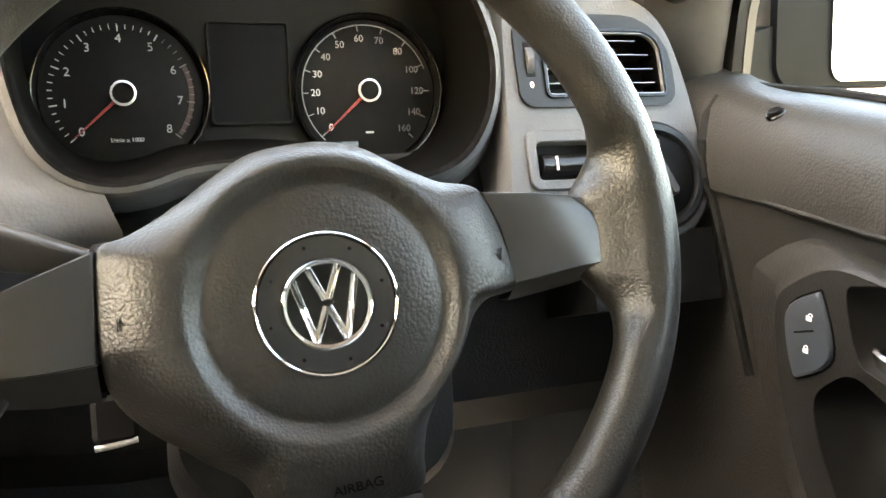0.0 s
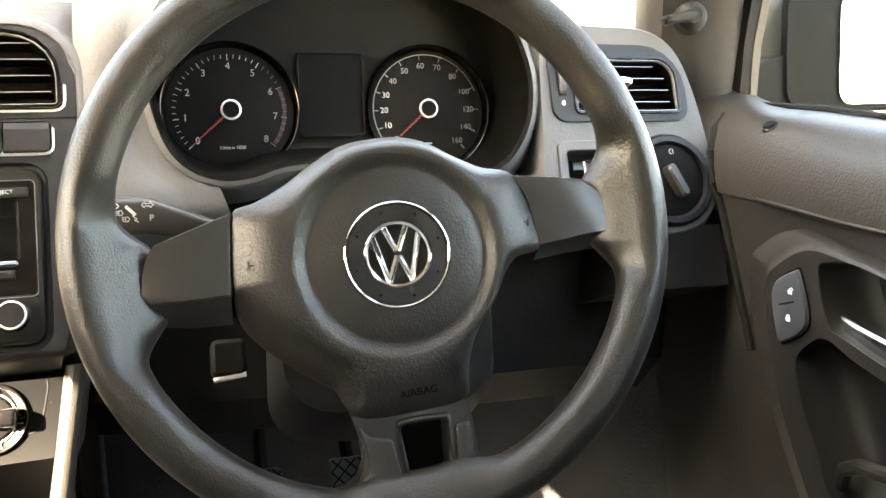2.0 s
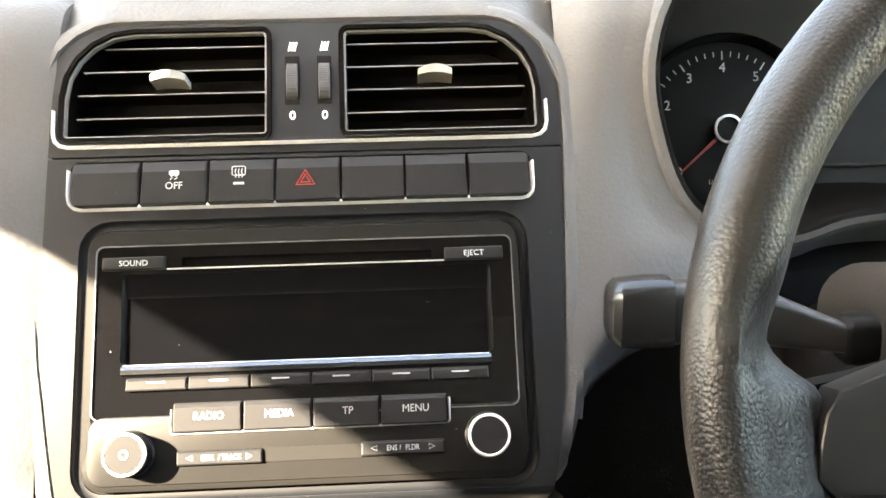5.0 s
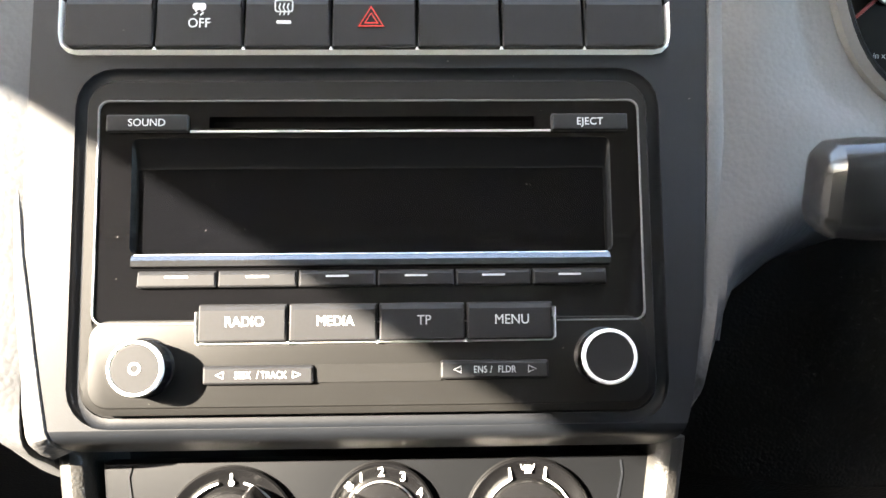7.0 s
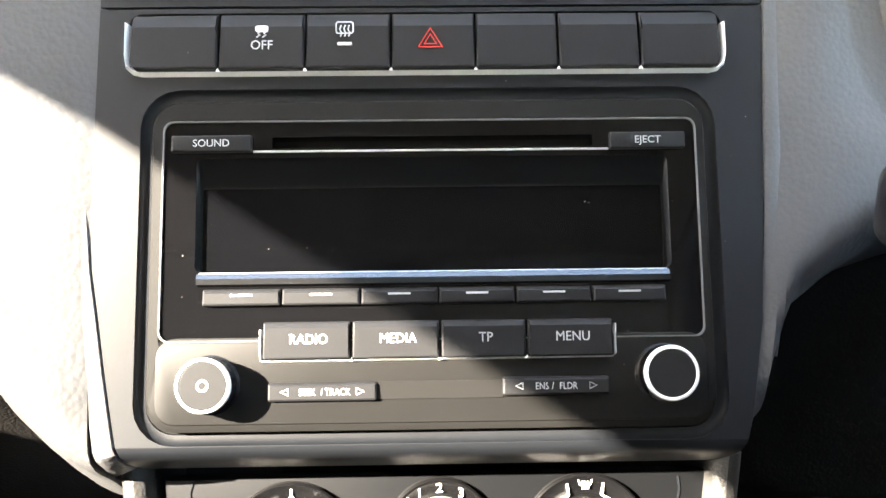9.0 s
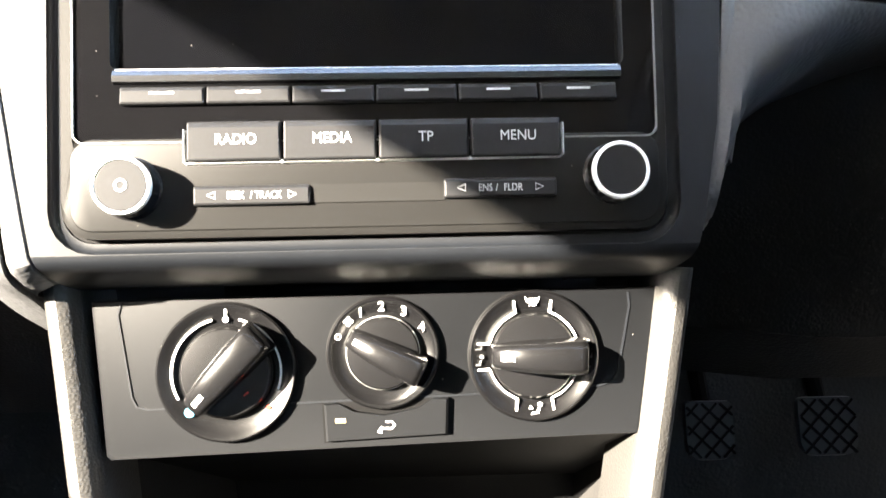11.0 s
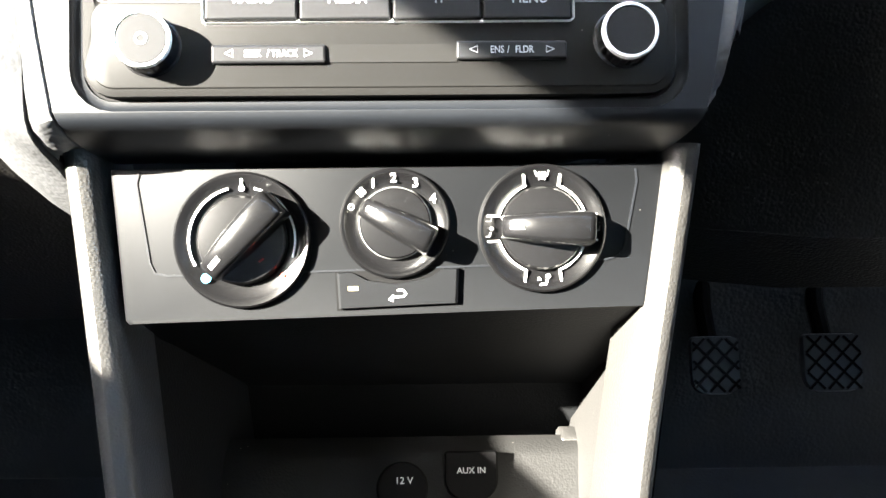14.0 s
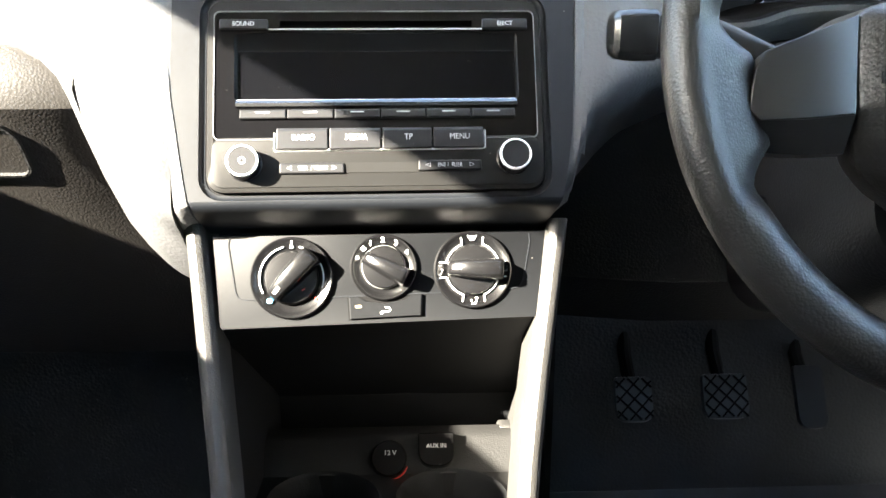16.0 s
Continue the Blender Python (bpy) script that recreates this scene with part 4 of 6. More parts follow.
def climate_knob(x, y, r, angle, marks):
    k = part("knob", lathe(x, y, [(r + 0.0006, -0.002), (r + 0.0006, 0.0030), (r - 0.0002, 0.0037), (r - 0.0012, 0.0035), (r * 0.9, 0.0024), (r * 0.78, 0.0013), (r * 0.66, 0.0006)], 56), DIAL_RING, clim, "glossy dial ring")
    part("knob_rim", lathe(x, y, [(r + 0.0010, 0.0), (r + 0.0010, 0.0010), (r + 0.0004, 0.0014), (r + 0.0002, 0.0)], 56, cap0=False, cap1=False), BLACK, k)
    part("knob_disc", lathe(x, y, [(r * 0.66, 0.0), (r * 0.66, 0.0040), (r * 0.63, 0.0052), (r * 0.4, 0.0060), (r * 0.1, 0.0063)], 48), KNOB, k)
    part("disc_edge", lathe(x, y, [(r * 0.675, 0.0), (r * 0.675, 0.0032), (r * 0.66, 0.0036), (r * 0.655, 0.0)], 48, cap0=False, cap1=False), SATIN if marks == "fan" else BLACK, k)
    # the grip: a tapered bar across the disc, its pointing end lower
    m = Matrix.Translation((x, y, 0)) @ pose(0, 0, 0, 0, 0, angle)
    L, w = r * 0.79, r * 0.26
    rows = []
    for s, hw, h in ((-1.0, 0.80, 0.0120), (-0.98, 0.92, 0.0155), (-0.92, 0.99, 0.0178), (-0.8, 1.0, 0.0188), (-0.4, 0.98, 0.0195), (0.2, 0.88, 0.0188), (0.7, 0.74, 0.0160), (0.92, 0.66, 0.0132), (0.98, 0.58, 0.0112), (1.0, 0.45, 0.0080)):
        a, s = w * hw, s * (0.87 if s > 0 else 1.0)
        rows.append([(s * L, -a * 1.12, 0.004), (s * L, -a, h * 0.72), (s * L, -a * 0.86, h * 0.93), (s * L, -a * 0.55, h), (s * L, a * 0.55, h), (s * L, a * 0.86, h * 0.93), (s * L, a, h * 0.72), (s * L, a * 1.12, 0.004)])
    g = part("grip", loft(rows), KNOB, k, m=m, sharp=58)
    part("pointer", loft([[(L * s, -0.0011, z + d), (L * s, 0.0011, z + d)] + [(L * s, 0.0011, z + d + 0.0004), (L * s, -0.0011, z + d + 0.0004)] for s, z, d in ((0.46, 0.0171, 0), (0.72, 0.0146, 0))]), PRINT, g)
    return k


k1 = climate_knob(-0.0650, 0.0032, 0.0283, 226, "heat")
k2 = climate_knob(0.0, 0.0093, 0.0230, 152, "fan")
k3 = climate_knob(0.0635, 0.0062, 0.0270, 178, "air")
Z = 0.0021
part("scale_arc", strip(arc(-0.0650, 0.0032, 0.0225, 104, 208), 0.0009, Z, Z + 0.0007), PRINT, k1)
part("scale_arc", strip(arc(-0.0650, 0.0032, 0.0225, 76, -20), 0.0009, Z, Z + 0.0007), PRINT, k1)
part("cold_dot", lathe(-0.0804, -0.0128, [(0.0021, Z), (0.0021, Z + 0.0008)], 20), BLUE, k1, "pale blue cold mark")
part("hot_dot", lathe(-0.0480, -0.0120, [(0.0010, Z), (0.0010, Z + 0.0006)], 16), RED, k1, "red hot mark")
part("hot_line", strip([(-0.0575, -0.0062), (-0.0555, -0.0048)], 0.0007, 0.0056, 0.0062), RED, k1)
part("thermometer", lathe(-0.0648, 0.0252, [(0.0013, Z), (0.0013, Z + 0.0008)], 14, bm=block(-0.0653, -0.0643, 0.0255, 0.0300, Z, Z + 0.0008)), PRINT, k1)
for word, a in (("1", 118), ("2", 91), ("3", 62), ("4", 32)):
    lettering(word, 0.0193 * math.cos(radians(a)), 0.0093 + 0.0193 * math.sin(radians(a)), 0.0030, 0.0056, PRINT, k2, bold=0.0001)
for a in (0, 90, 180, 270):
    part("fan_blade", lathe(-0.0142 + 0.0012 * math.cos(radians(a)), 0.0228 + 0.0012 * math.sin(radians(a)), [(0.0009, Z), (0.0009, Z + 0.0009)], 8), PRINT_DIM, k2)
part("off_mark", frame_ring(circle(-0.0186, 0.0165, 0.0014, n=12), circle(-0.0186, 0.0165, 0.0008, n=12), Z, Z + 0.0009, bevel=0.0002), PRINT_DIM, k2)
for a0, a1 in ((16, 68), (112, 164), (196, 248), (292, 344)):
    pts = arc(0.0635, 0.0062, 0.0195, a0, a1)
    e0 = (0.0635 + 0.0245 * math.cos(radians(a0 - 3)), 0.0062 + 0.0245 * math.sin(radians(a0 - 3)))
    e1 = (0.0635 + 0.0245 * math.cos(radians(a1 + 3)), 0.0062 + 0.0245 * math.sin(radians(a1 + 3)))
    part("scale_arc", strip([e0] + pts + [e1], 0.0009, 0.0006, Z + 0.0008), PRINT, k3)
part("screen_symbol", strip([(0.0603, 0.0315), (0.0612, 0.0288), (0.0658, 0.0288), (0.0667, 0.0315), (0.0635, 0.0322)], 0.0006, Z, Z + 0.0008, closed=True), PRINT, k3)
for k in range(3):
    x = 0.0623 + 0.0012 * k
    part("heat_line", strip([(x, 0.0270), (x + 0.0004, 0.0282), (x - 0.0003, 0.0293), (x + 0.0002, 0.0303)], 0.0004, Z, Z + 0.0009), PRINT, k3)
def seated_symbol(x, y, parent, ink=PRINT):
    bm = lathe(x + 0.0016, y + 0.0022, [(0.0010, Z), (0.0010, Z + 0.0008)], 10)
    strip([(x + 0.0013, y + 0.0008), (x + 0.0006, y - 0.0012), (x - 0.0014, y - 0.0012), (x - 0.0022, y - 0.0026)], 0.0009, Z, Z + 0.0008, bm=bm)
    part("airflow_symbol", bm, ink, parent)
    part("airflow_arrow", loft([[(x - 0.0030, y + 0.0004, z), (x - 0.0012, y + 0.0006, z), (x - 0.0024, y + 0.0020, z)] for z in (Z, Z + 0.0008)]), ink, parent)


seated_symbol(0.0640, -0.0168, k3)
seated_symbol(0.0398, 0.0040, k3, PRINT_FAINT)
seated_symbol(0.0875, 0.0060, k3, PRINT_FAINT)
part("screen_symbol", strip([(0.0378, 0.0115), (0.0384, 0.0094), (0.0412, 0.0094), (0.0418, 0.0115)], 0.0005, Z, Z + 0.0008, closed=True), PRINT_FAINT, k3)

# ---- centre console: side rails, bin and its floor ----
console = thing("center_console", Matrix(), "grey plastic console with an open bin between two rails", "center console")


def rail(pts, w, depth):
    rows = []
    for x, y, z in smooth_line(pts, 5):
        n = Vector((0, -0.94, 0.34))
        prof = [(-w, -depth), (-w, -0.006), (-w * 0.94, -0.0028), (-w * 0.78, 0.0004), (-w * 0.5, 0.0028), (0.0, 0.0040), (w * 0.5, 0.0028), (w * 0.78, 0.0004), (w * 0.94, -0.0028), (w, -0.006), (w, -depth)]
        rows.append([(x + a, y + n.y * b, z + n.z * b) for a, b in prof])
    return loft(rows)


RAIL_L = [(-0.4215, 0.552, 0.590), (-0.4165, 0.538, 0.55), (-0.408, 0.512, 0.475), (-0.400, 0.486, 0.41), (-0.394, 0.455, 0.345), (-0.39, 0.40, 0.28), (-0.39, 0.30, 0.25)]
RAIL_R = [(-0.1625, 0.552, 0.592), (-0.1685, 0.538, 0.55), (-0.1800, 0.512, 0.475), (-0.1885, 0.486, 0.41), (-0.194, 0.455, 0.345), (-0.197, 0.40, 0.28), (-0.197, 0.30, 0.25)]
part("rail", rail(RAIL_L, 0.0075, 0.05), CONSOLE, console, "grained side rail")
part("rail", rail(RAIL_R, 0.0080, 0.05), CONSOLE, console, "grained side rail")
def side_wall(x_front, x_back, y_back, sign):
    rows = []
    for (x, y, z) in x_front:
        rows.append([(x, y + 0.006, z), (x + sign * 0.002, y + 0.05, z), (x_back, y_back, z), (x_back - sign * 0.012, y_back, z), (x - sign * 0.012, y + 0.03, z)])
    return loft(rows)


# passenger side wall darker than the sunlit one, its shade painted in
part("side_wall", side_wall(RAIL_L, -0.385, 0.70, 1), CONSOLE_SHADE, console)
# the driver's side wall ends in a sloping rear edge, with a recess behind it
wing = []
for x, y, z in [(-0.1722, 0.5295, 0.5228)] + [q for q in smooth_line(RAIL_R, 5) if q[2] < 0.52]:
    back = float(np.interp(z, (0.30, 0.382, 0.424, 0.4645, 0.496, 0.523, 0.60), (0.690, 0.672, 0.630, 0.589, 0.5575, 0.5445, 0.5445)))
    front = min(y + 0.006, back - 0.012)
    xb = x + (-0.178 - x) * min(max((back - y) / 0.09, 0.0), 1.0)
    wing.append([(x - 0.002, front, z), (x + (xb - x) * 0.5, (front + back) * 0.5, z), (xb, back, z), (xb + 0.006, back, z), (x + 0.007, front, z)])
part("side_wall", loft(wing), CONSOLE_LIGHT, console)
# recess painted black to imitate the shade behind the wall
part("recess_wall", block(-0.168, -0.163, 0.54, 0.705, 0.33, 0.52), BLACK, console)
part("back_wall", loft([[(-0.405, y, z), (-0.165, y, z), (-0.165, y + 0.012, z + 0.016), (-0.405, y + 0.012, z + 0.016)] for y, z in ((0.5365, 0.5225), (0.542, 0.518), (0.600, 0.471), (0.650, 0.432), (0.690, 0.399), (0.700, 0.33))]), CONSOLE_SHADE, console, "back panel sloping down into the bin, shade in its colour")
floor_rings = [[(-0.40, y, z), (-0.18, y, z), (-0.18, y, z - 0.02), (-0.40, y, z - 0.02)] for y, z in ((0.645, 0.388), (0.635, 0.3868), (0.629, 0.383), (0.613, 0.366), (0.608, 0.362))]
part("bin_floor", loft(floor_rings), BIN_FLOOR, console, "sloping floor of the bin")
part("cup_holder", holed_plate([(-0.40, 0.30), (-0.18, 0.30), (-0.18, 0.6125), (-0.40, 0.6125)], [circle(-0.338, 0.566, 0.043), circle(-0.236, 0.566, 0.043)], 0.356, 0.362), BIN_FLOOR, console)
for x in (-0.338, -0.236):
    part("cup_well", lathe(x, 0.566, [(0.0415, 0.28), (0.0425, 0.3615), (0.0445, 0.3650), (0.0465, 0.3622)], cap1=False), CONSOLE_SHADE, console)
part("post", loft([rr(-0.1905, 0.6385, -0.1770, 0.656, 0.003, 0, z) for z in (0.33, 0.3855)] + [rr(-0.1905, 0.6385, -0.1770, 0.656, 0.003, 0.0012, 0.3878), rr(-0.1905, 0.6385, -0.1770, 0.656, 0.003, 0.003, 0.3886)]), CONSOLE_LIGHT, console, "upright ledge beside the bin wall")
part("center_wall", block(-0.40, -0.18, 0.28, 0.60, 0.13, 0.268), CONSOLE_SHADE, console)
SOCK = frame_of((-0.246, 0.6165, 0.381), 38)
aux = thing("aux_socket", SOCK, "black auxiliary socket cover with white lettering in the bin", "socket")
part("cover", loft([rr(-0.0155, -0.0155, 0.0155, 0.0125, 0.004, 0, -0.008, corners=(0.012, 0.002, 0.002, 0.012)), rr(-0.0155, -0.0155, 0.0155, 0.0125, 0.004, 0, 0.002, corners=(0.012, 0.002, 0.002, 0.012)), rr(-0.0155, -0.0155, 0.0155, 0.0125, 0.004, 0.001, 0.003, corners=(0.012, 0.002, 0.002, 0.012))]), BLACK, aux)
lettering("AUX IN", 0.0, 0.0012, 0.0032, 0.0050, PRINT, aux)
pw = thing("power_socket", SOCK, "black twelve volt socket cover with white lettering", "socket")
part("cover", lathe(-0.040, -0.008, [(0.0150, -0.010), (0.0150, 0.002), (0.0140, 0.003)]), BLACK, pw)
lettering("12 V", -0.039, -0.004, 0.0032, 0.0056, PRINT, pw)
part("ring", strip(arc(-0.040, -0.0095, 0.0162, -85, -20), 0.001, -0.004, 0.0012), RED, pw, "dull red ring")

# ---- instruments ----
ins = thing("instrument_cluster", GAUGES, "black instrument cluster with two round dials and an unlit display", "instrument cluster")
part("plate", loft([rr(-0.164, -0.058, 0.165, 0.092, 0.055, 0, z, 8) for z in (-0.012, -0.006)]), CLUSTER, ins)


def dial(cx, cy, r):
    d = part("dial", lathe(cx, cy, [(r, -0.006), (r, -0.001), (r * 0.98, -0.0005)], 64), DIAL, ins)
    part("dial_rim", lathe(cx, cy, [(r + 0.0045, -0.006), (r + 0.0045, 0.0075), (r + 0.0038, 0.0085), (r + 0.0030, 0.0080), (r + 0.0006, 0.001), (r, -0.003)], 64, cap0=False, cap1=False), DIAL_EDGE, d)
    return d


def ticks(d, cx, cy, r, angles, long, short, mat):
    for i, a in enumerate(angles):
        n = long if i % 5 == 0 else short
        c, s = math.cos(radians(a)), math.sin(radians(a))
        # ticks past 26 get fainter print in place of shade on the right
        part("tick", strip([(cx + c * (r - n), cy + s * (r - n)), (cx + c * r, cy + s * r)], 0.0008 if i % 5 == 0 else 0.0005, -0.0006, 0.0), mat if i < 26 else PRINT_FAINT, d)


def needle(d, cx, cy, angle, length):
    m = Matrix.Translation((cx, cy, 0)) @ pose(0, 0, 0, 0, 0, angle)
    part("needle", loft([[(0.006, -0.0012, 0.004), (0.006, 0.0012, 0.004), (0.006, 0.0008, 0.0052), (0.006, -0.0008, 0.0052)], [(length, -0.0004, 0.0035), (length, 0.0004, 0.0035), (length, 0.0003, 0.0042), (length, -0.0003, 0.0042)]]), DIAL_RED, d, "red needle", m=m)
    part("cap", lathe(cx, cy, [(0.0085, -0.001), (0.0085, 0.0070), (0.0075, 0.008), (0.0072, 0.007)]), BLACK, d)
    part("cap_ring", lathe(cx, cy, [(0.0094, 0.006), (0.0094, 0.0084), (0.0080, 0.0088), (0.0077, 0.0076)], cap0=False, cap1=False), SATIN, d, "silver cap ring")


rev = dial(-0.0940, 0.0, 0.0590)
ticks(rev, -0.0940, 0.0, 0.0525, [222 - 32.8 * k / 5 for k in range(41)], 0.0055, 0.0035, PRINT_DIM)
for k in range(9):
    a = radians(222 - 32.8 * k)
    # numerals from 5 on printed dimmer to imitate shade over that side
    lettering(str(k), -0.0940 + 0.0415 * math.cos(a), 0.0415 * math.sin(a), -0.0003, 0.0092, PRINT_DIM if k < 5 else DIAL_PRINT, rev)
lettering("1/min x 1000", -0.0935, -0.0345, -0.0003, 0.0046, PRINT_DIM, rev)
part("red_zone", strip(arc(-0.0940, 0.0, 0.0500, 24, -38), 0.0035, -0.0007, -0.0002), material("dull red zone", (0.022, 0.004, 0.004), 0.5), rev, "dull red zone of the dial")
needle(rev, -0.0940, 0.0, 222, 0.050)
spd = dial(0.0968, 0.0, 0.0590)
# speed scale fades in steps to the right, shade painted into its print
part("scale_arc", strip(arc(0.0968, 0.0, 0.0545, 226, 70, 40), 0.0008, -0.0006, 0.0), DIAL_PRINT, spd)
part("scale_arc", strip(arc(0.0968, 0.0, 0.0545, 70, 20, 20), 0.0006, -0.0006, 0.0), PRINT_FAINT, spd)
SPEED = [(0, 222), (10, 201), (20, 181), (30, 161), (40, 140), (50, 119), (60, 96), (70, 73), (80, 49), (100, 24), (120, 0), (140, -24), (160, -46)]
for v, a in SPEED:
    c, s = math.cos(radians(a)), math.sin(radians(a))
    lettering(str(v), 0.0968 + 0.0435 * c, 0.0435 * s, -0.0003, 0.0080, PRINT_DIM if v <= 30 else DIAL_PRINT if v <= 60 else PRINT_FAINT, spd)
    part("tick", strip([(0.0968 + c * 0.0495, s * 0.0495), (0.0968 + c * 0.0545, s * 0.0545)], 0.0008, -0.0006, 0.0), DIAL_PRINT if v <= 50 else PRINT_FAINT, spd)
part("unit_mark", block(0.0935, 0.1005, -0.0345, -0.0330, -0.0006, 0.0), PRINT_DIM, spd)
needle(spd, 0.0968, 0.0, 222, 0.050)
part("display", loft([rr(-0.0285, -0.0235, 0.0325, 0.0545, 0.003, 0, -0.006), rr(-0.0285, -0.0235, 0.0325, 0.0545, 0.003, 0, -0.0025)]), CLUSTER_SCREEN, ins, "unlit display")
part("display_frame", frame_ring(rr(-0.0300, -0.0250, 0.0340, 0.0560, 0.004), rr(-0.0285, -0.0235, 0.0325, 0.0545, 0.003), -0.006, 0.001, -0.006), CLUSTER, ins)
for x0, x1 in ((-0.0375, 0.0225), (0.0245, 0.086)):
    part("reset_key", button(x0, -0.0515, x1, -0.0405, 0.0015, -0.006, 0.004, 0.0012), GLOSS, ins)
part("key_mark", frame_ring(rr(-0.0107, -0.0467, -0.0037, -0.0443, 0.001), rr(-0.0107, -0.0467, -0.0037, -0.0443, 0.001, 0.0005), 0.0039, 0.0043, bevel=0.0001), PRINT, ins)
part("key_mark", block(0.0393, 0.0553, -0.0463, -0.0447, 0.0039, 0.0043), PRINT_DIM, ins)

# ---- steering wheel ----
wheel = thing("steering_wheel", STEER, "black grained three-spoke steering wheel, slightly turned", "steering wheel")


def bump_at(a, centre, half, depth, steep=1.9, soft=False):
    d = abs((a - centre + 180) % 360 - 180) / half
    k = min(max((1 - d) * steep, 0), 1)
    return depth * (k * k * (3 - 2 * k) if soft else k * k * (2 - k))


rings = []
for i in range(240):
    a = i * 1.5
    ext = max(bump_at(a, 191.5, 17, 0.0210, 2.2), bump_at(a, 4.5, 16, 0.0185, 2.0), bump_at(a, 277.5, 20, 0.010, 2.0))
    sink = max(bump_at(a, 190, 24, 0.0180, 1.8, True), bump_at(a, 5, 22, 0.0165, 1.8, True), bump_at(a, 276, 30, 0.007, 1.5, True))
    ca, sa = math.cos(radians(a)), math.sin(radians(a))
    ring = []
    for j in range(20):
        b = 2 * math.pi * j / 20
        rad = 0.0152 * math.cos(b)
        if rad < 0:
            rad -= ext * (rad / -0.0152) ** 1.3
        h = 0.0150 * math.sin(b) - sink * max(0, -math.cos(b)) ** 0.7
        ring.append(((0.1738 + rad) * ca, (0.1738 + rad) * sa, h))
    rings.append(ring)
rings.append(rings[0])
part("rim", loft(rings, cap0=False, cap1=False), WHEEL, wheel, "grained wheel rim", sharp=60)
cover = smooth_loop([(-0.0885, 0.0155, 0), (-0.076, 0.0205, 0), (-0.0585, 0.031, 0), (-0.0407, 0.0445, 0), (-0.0227, 0.056, 0), (-0.0046, 0.0605, 0), (0.0135, 0.062, 0), (0.0316, 0.0585, 0), (0.0497, 0.049, 0), (0.068, 0.0408, 0), (0.0868, 0.0360, 0), (0.0975, 0.016, 0), (0.1050, -0.0117, 0),
                     (0.0871, -0.0190, 0), (0.0764, -0.0413, 0), (0.0661, -0.0591, 0), (0.0589, -0.0769, 0), (0.0545, -0.0912, 0), (0.0505, -0.1060, 0), (0.0196, -0.1120, 0), (-0.0069, -0.1150, 0), (-0.0205, -0.1117, 0), (-0.031, -0.097, 0), (-0.0484, -0.0872, 0), (-0.0722, -0.070, 0), (-0.0868, -0.052, 0), (-0.0897, -0.0276, 0), (-0.0900, 0.0, 0)], 5)
HC = (0.0095, -0.0148)
_polar = sorted((math.atan2(p[1] - HC[1], p[0] - HC[0]), math.hypot(p[0] - HC[0], p[1] - HC[1])) for p in cover)
_ang, _rad = [p[0] for p in _polar], [p[1] for p in _polar]


def cover_edge(t):
    return float(np.interp((t + math.pi) % (2 * math.pi) - math.pi, _ang, _rad, period=2 * math.pi))


DROP = ((-65, 0.0125), (-54, 0.026), (-40, 0.032), (-18, 0.026), (-2, 0.0130), (30, 0.0120), (45, 0.017), (90, 0.021), (140, 0.019), (162, 0.0130), (190, 0.0130), (203, 0.028), (225, 0.038), (243, 0.030), (254, 0.0130), (275, 0.0120))


def cover_z(x, y):
    """Height of the airbag cover: a shallow domed disc, a slope up round it, a shoulder that rolls off to the border."""
    r, t = math.hypot(x - HC[0], y - HC[1]), math.atan2(y - HC[1], x - HC[0])
    if r < 0.0660:
        return float(np.interp(r, (0.0334, 0.040, 0.047, 0.0525, 0.0545, 0.0560, 0.0590, 0.0615, 0.0635, 0.0660), (0.0048, 0.0044, 0.0034, 0.0020, 0.0013, 0.0014, 0.0032, 0.0052, 0.0062, 0.0064)))
    k = min((r - 0.0660) / max(cover_edge(t) - 0.0660, 0.004), 1.0)
    drop = float(np.interp(math.degrees(t), [d[0] for d in DROP], [d[1] for d in DROP], period=360))
    return 0.0064 - drop * k ** 1.8


TURN = [2 * math.pi * q / 216 for q in range(216)]
rings = [[(HC[0] + math.cos(t) * r, HC[1] + math.sin(t) * r, cover_z(HC[0] + math.cos(t) * r, HC[1] + math.sin(t) * r)) for t in TURN] for r in (0.0334, 0.037, 0.041, 0.045, 0.049, 0.0525, 0.0543, 0.0556, 0.0575, 0.0595, 0.0615, 0.0630, 0.0645, 0.0659)]
for k in (0.08, 0.18, 0.3, 0.42, 0.54, 0.66, 0.78, 0.88, 0.95, 1.0):
    rings.append([(x, y, cover_z(x, y)) for t in TURN for r in (0.0660 + (cover_edge(t) - 0.0660) * k,) for x, y in ((HC[0] + math.cos(t) * r, HC[1] + math.sin(t) * r),)])
border = rings[-1]
for k, dz in ((1.006, 0.0025), (1.004, 0.008), (0.985, 0.020), (0.95, 0.034)):
    rings.append([(HC[0] + (p[0] - HC[0]) * k, HC[1] + (p[1] - HC[1]) * k, p[2] - dz) for p in border])
part("airbag_cover", loft(rings, cap0=False, cap1=True), HUB, wheel, "grained airbag cover with a round groove", sharp=60)
for x, y, k in ((-0.078, -0.0185, 1), (0.0925, 0.004, -1)):
    z = cover_z(x, y)
    bm = strip([(x - 0.0030 * k, y - 0.0028), (x - 0.0030 * k, y + 0.0028)], 0.0007, z - 0.001, z + 0.0004)
    strip([(x - 0.0020 * k, y), (x + 0.0012 * k, y)], 0.0007, z - 0.001, z + 0.0004, bm=bm)
    strip([(x + 0.0042 * k, y + 0.0022), (x + 0.0016 * k, y + 0.0018), (x + 0.0014 * k, y - 0.0012), (x + 0.0040 * k, y - 0.0016)], 0.0007, z - 0.001, z + 0.0004, bm=bm)
    part("horn_mark", bm, HUB, wheel, "small embossed horn mark")
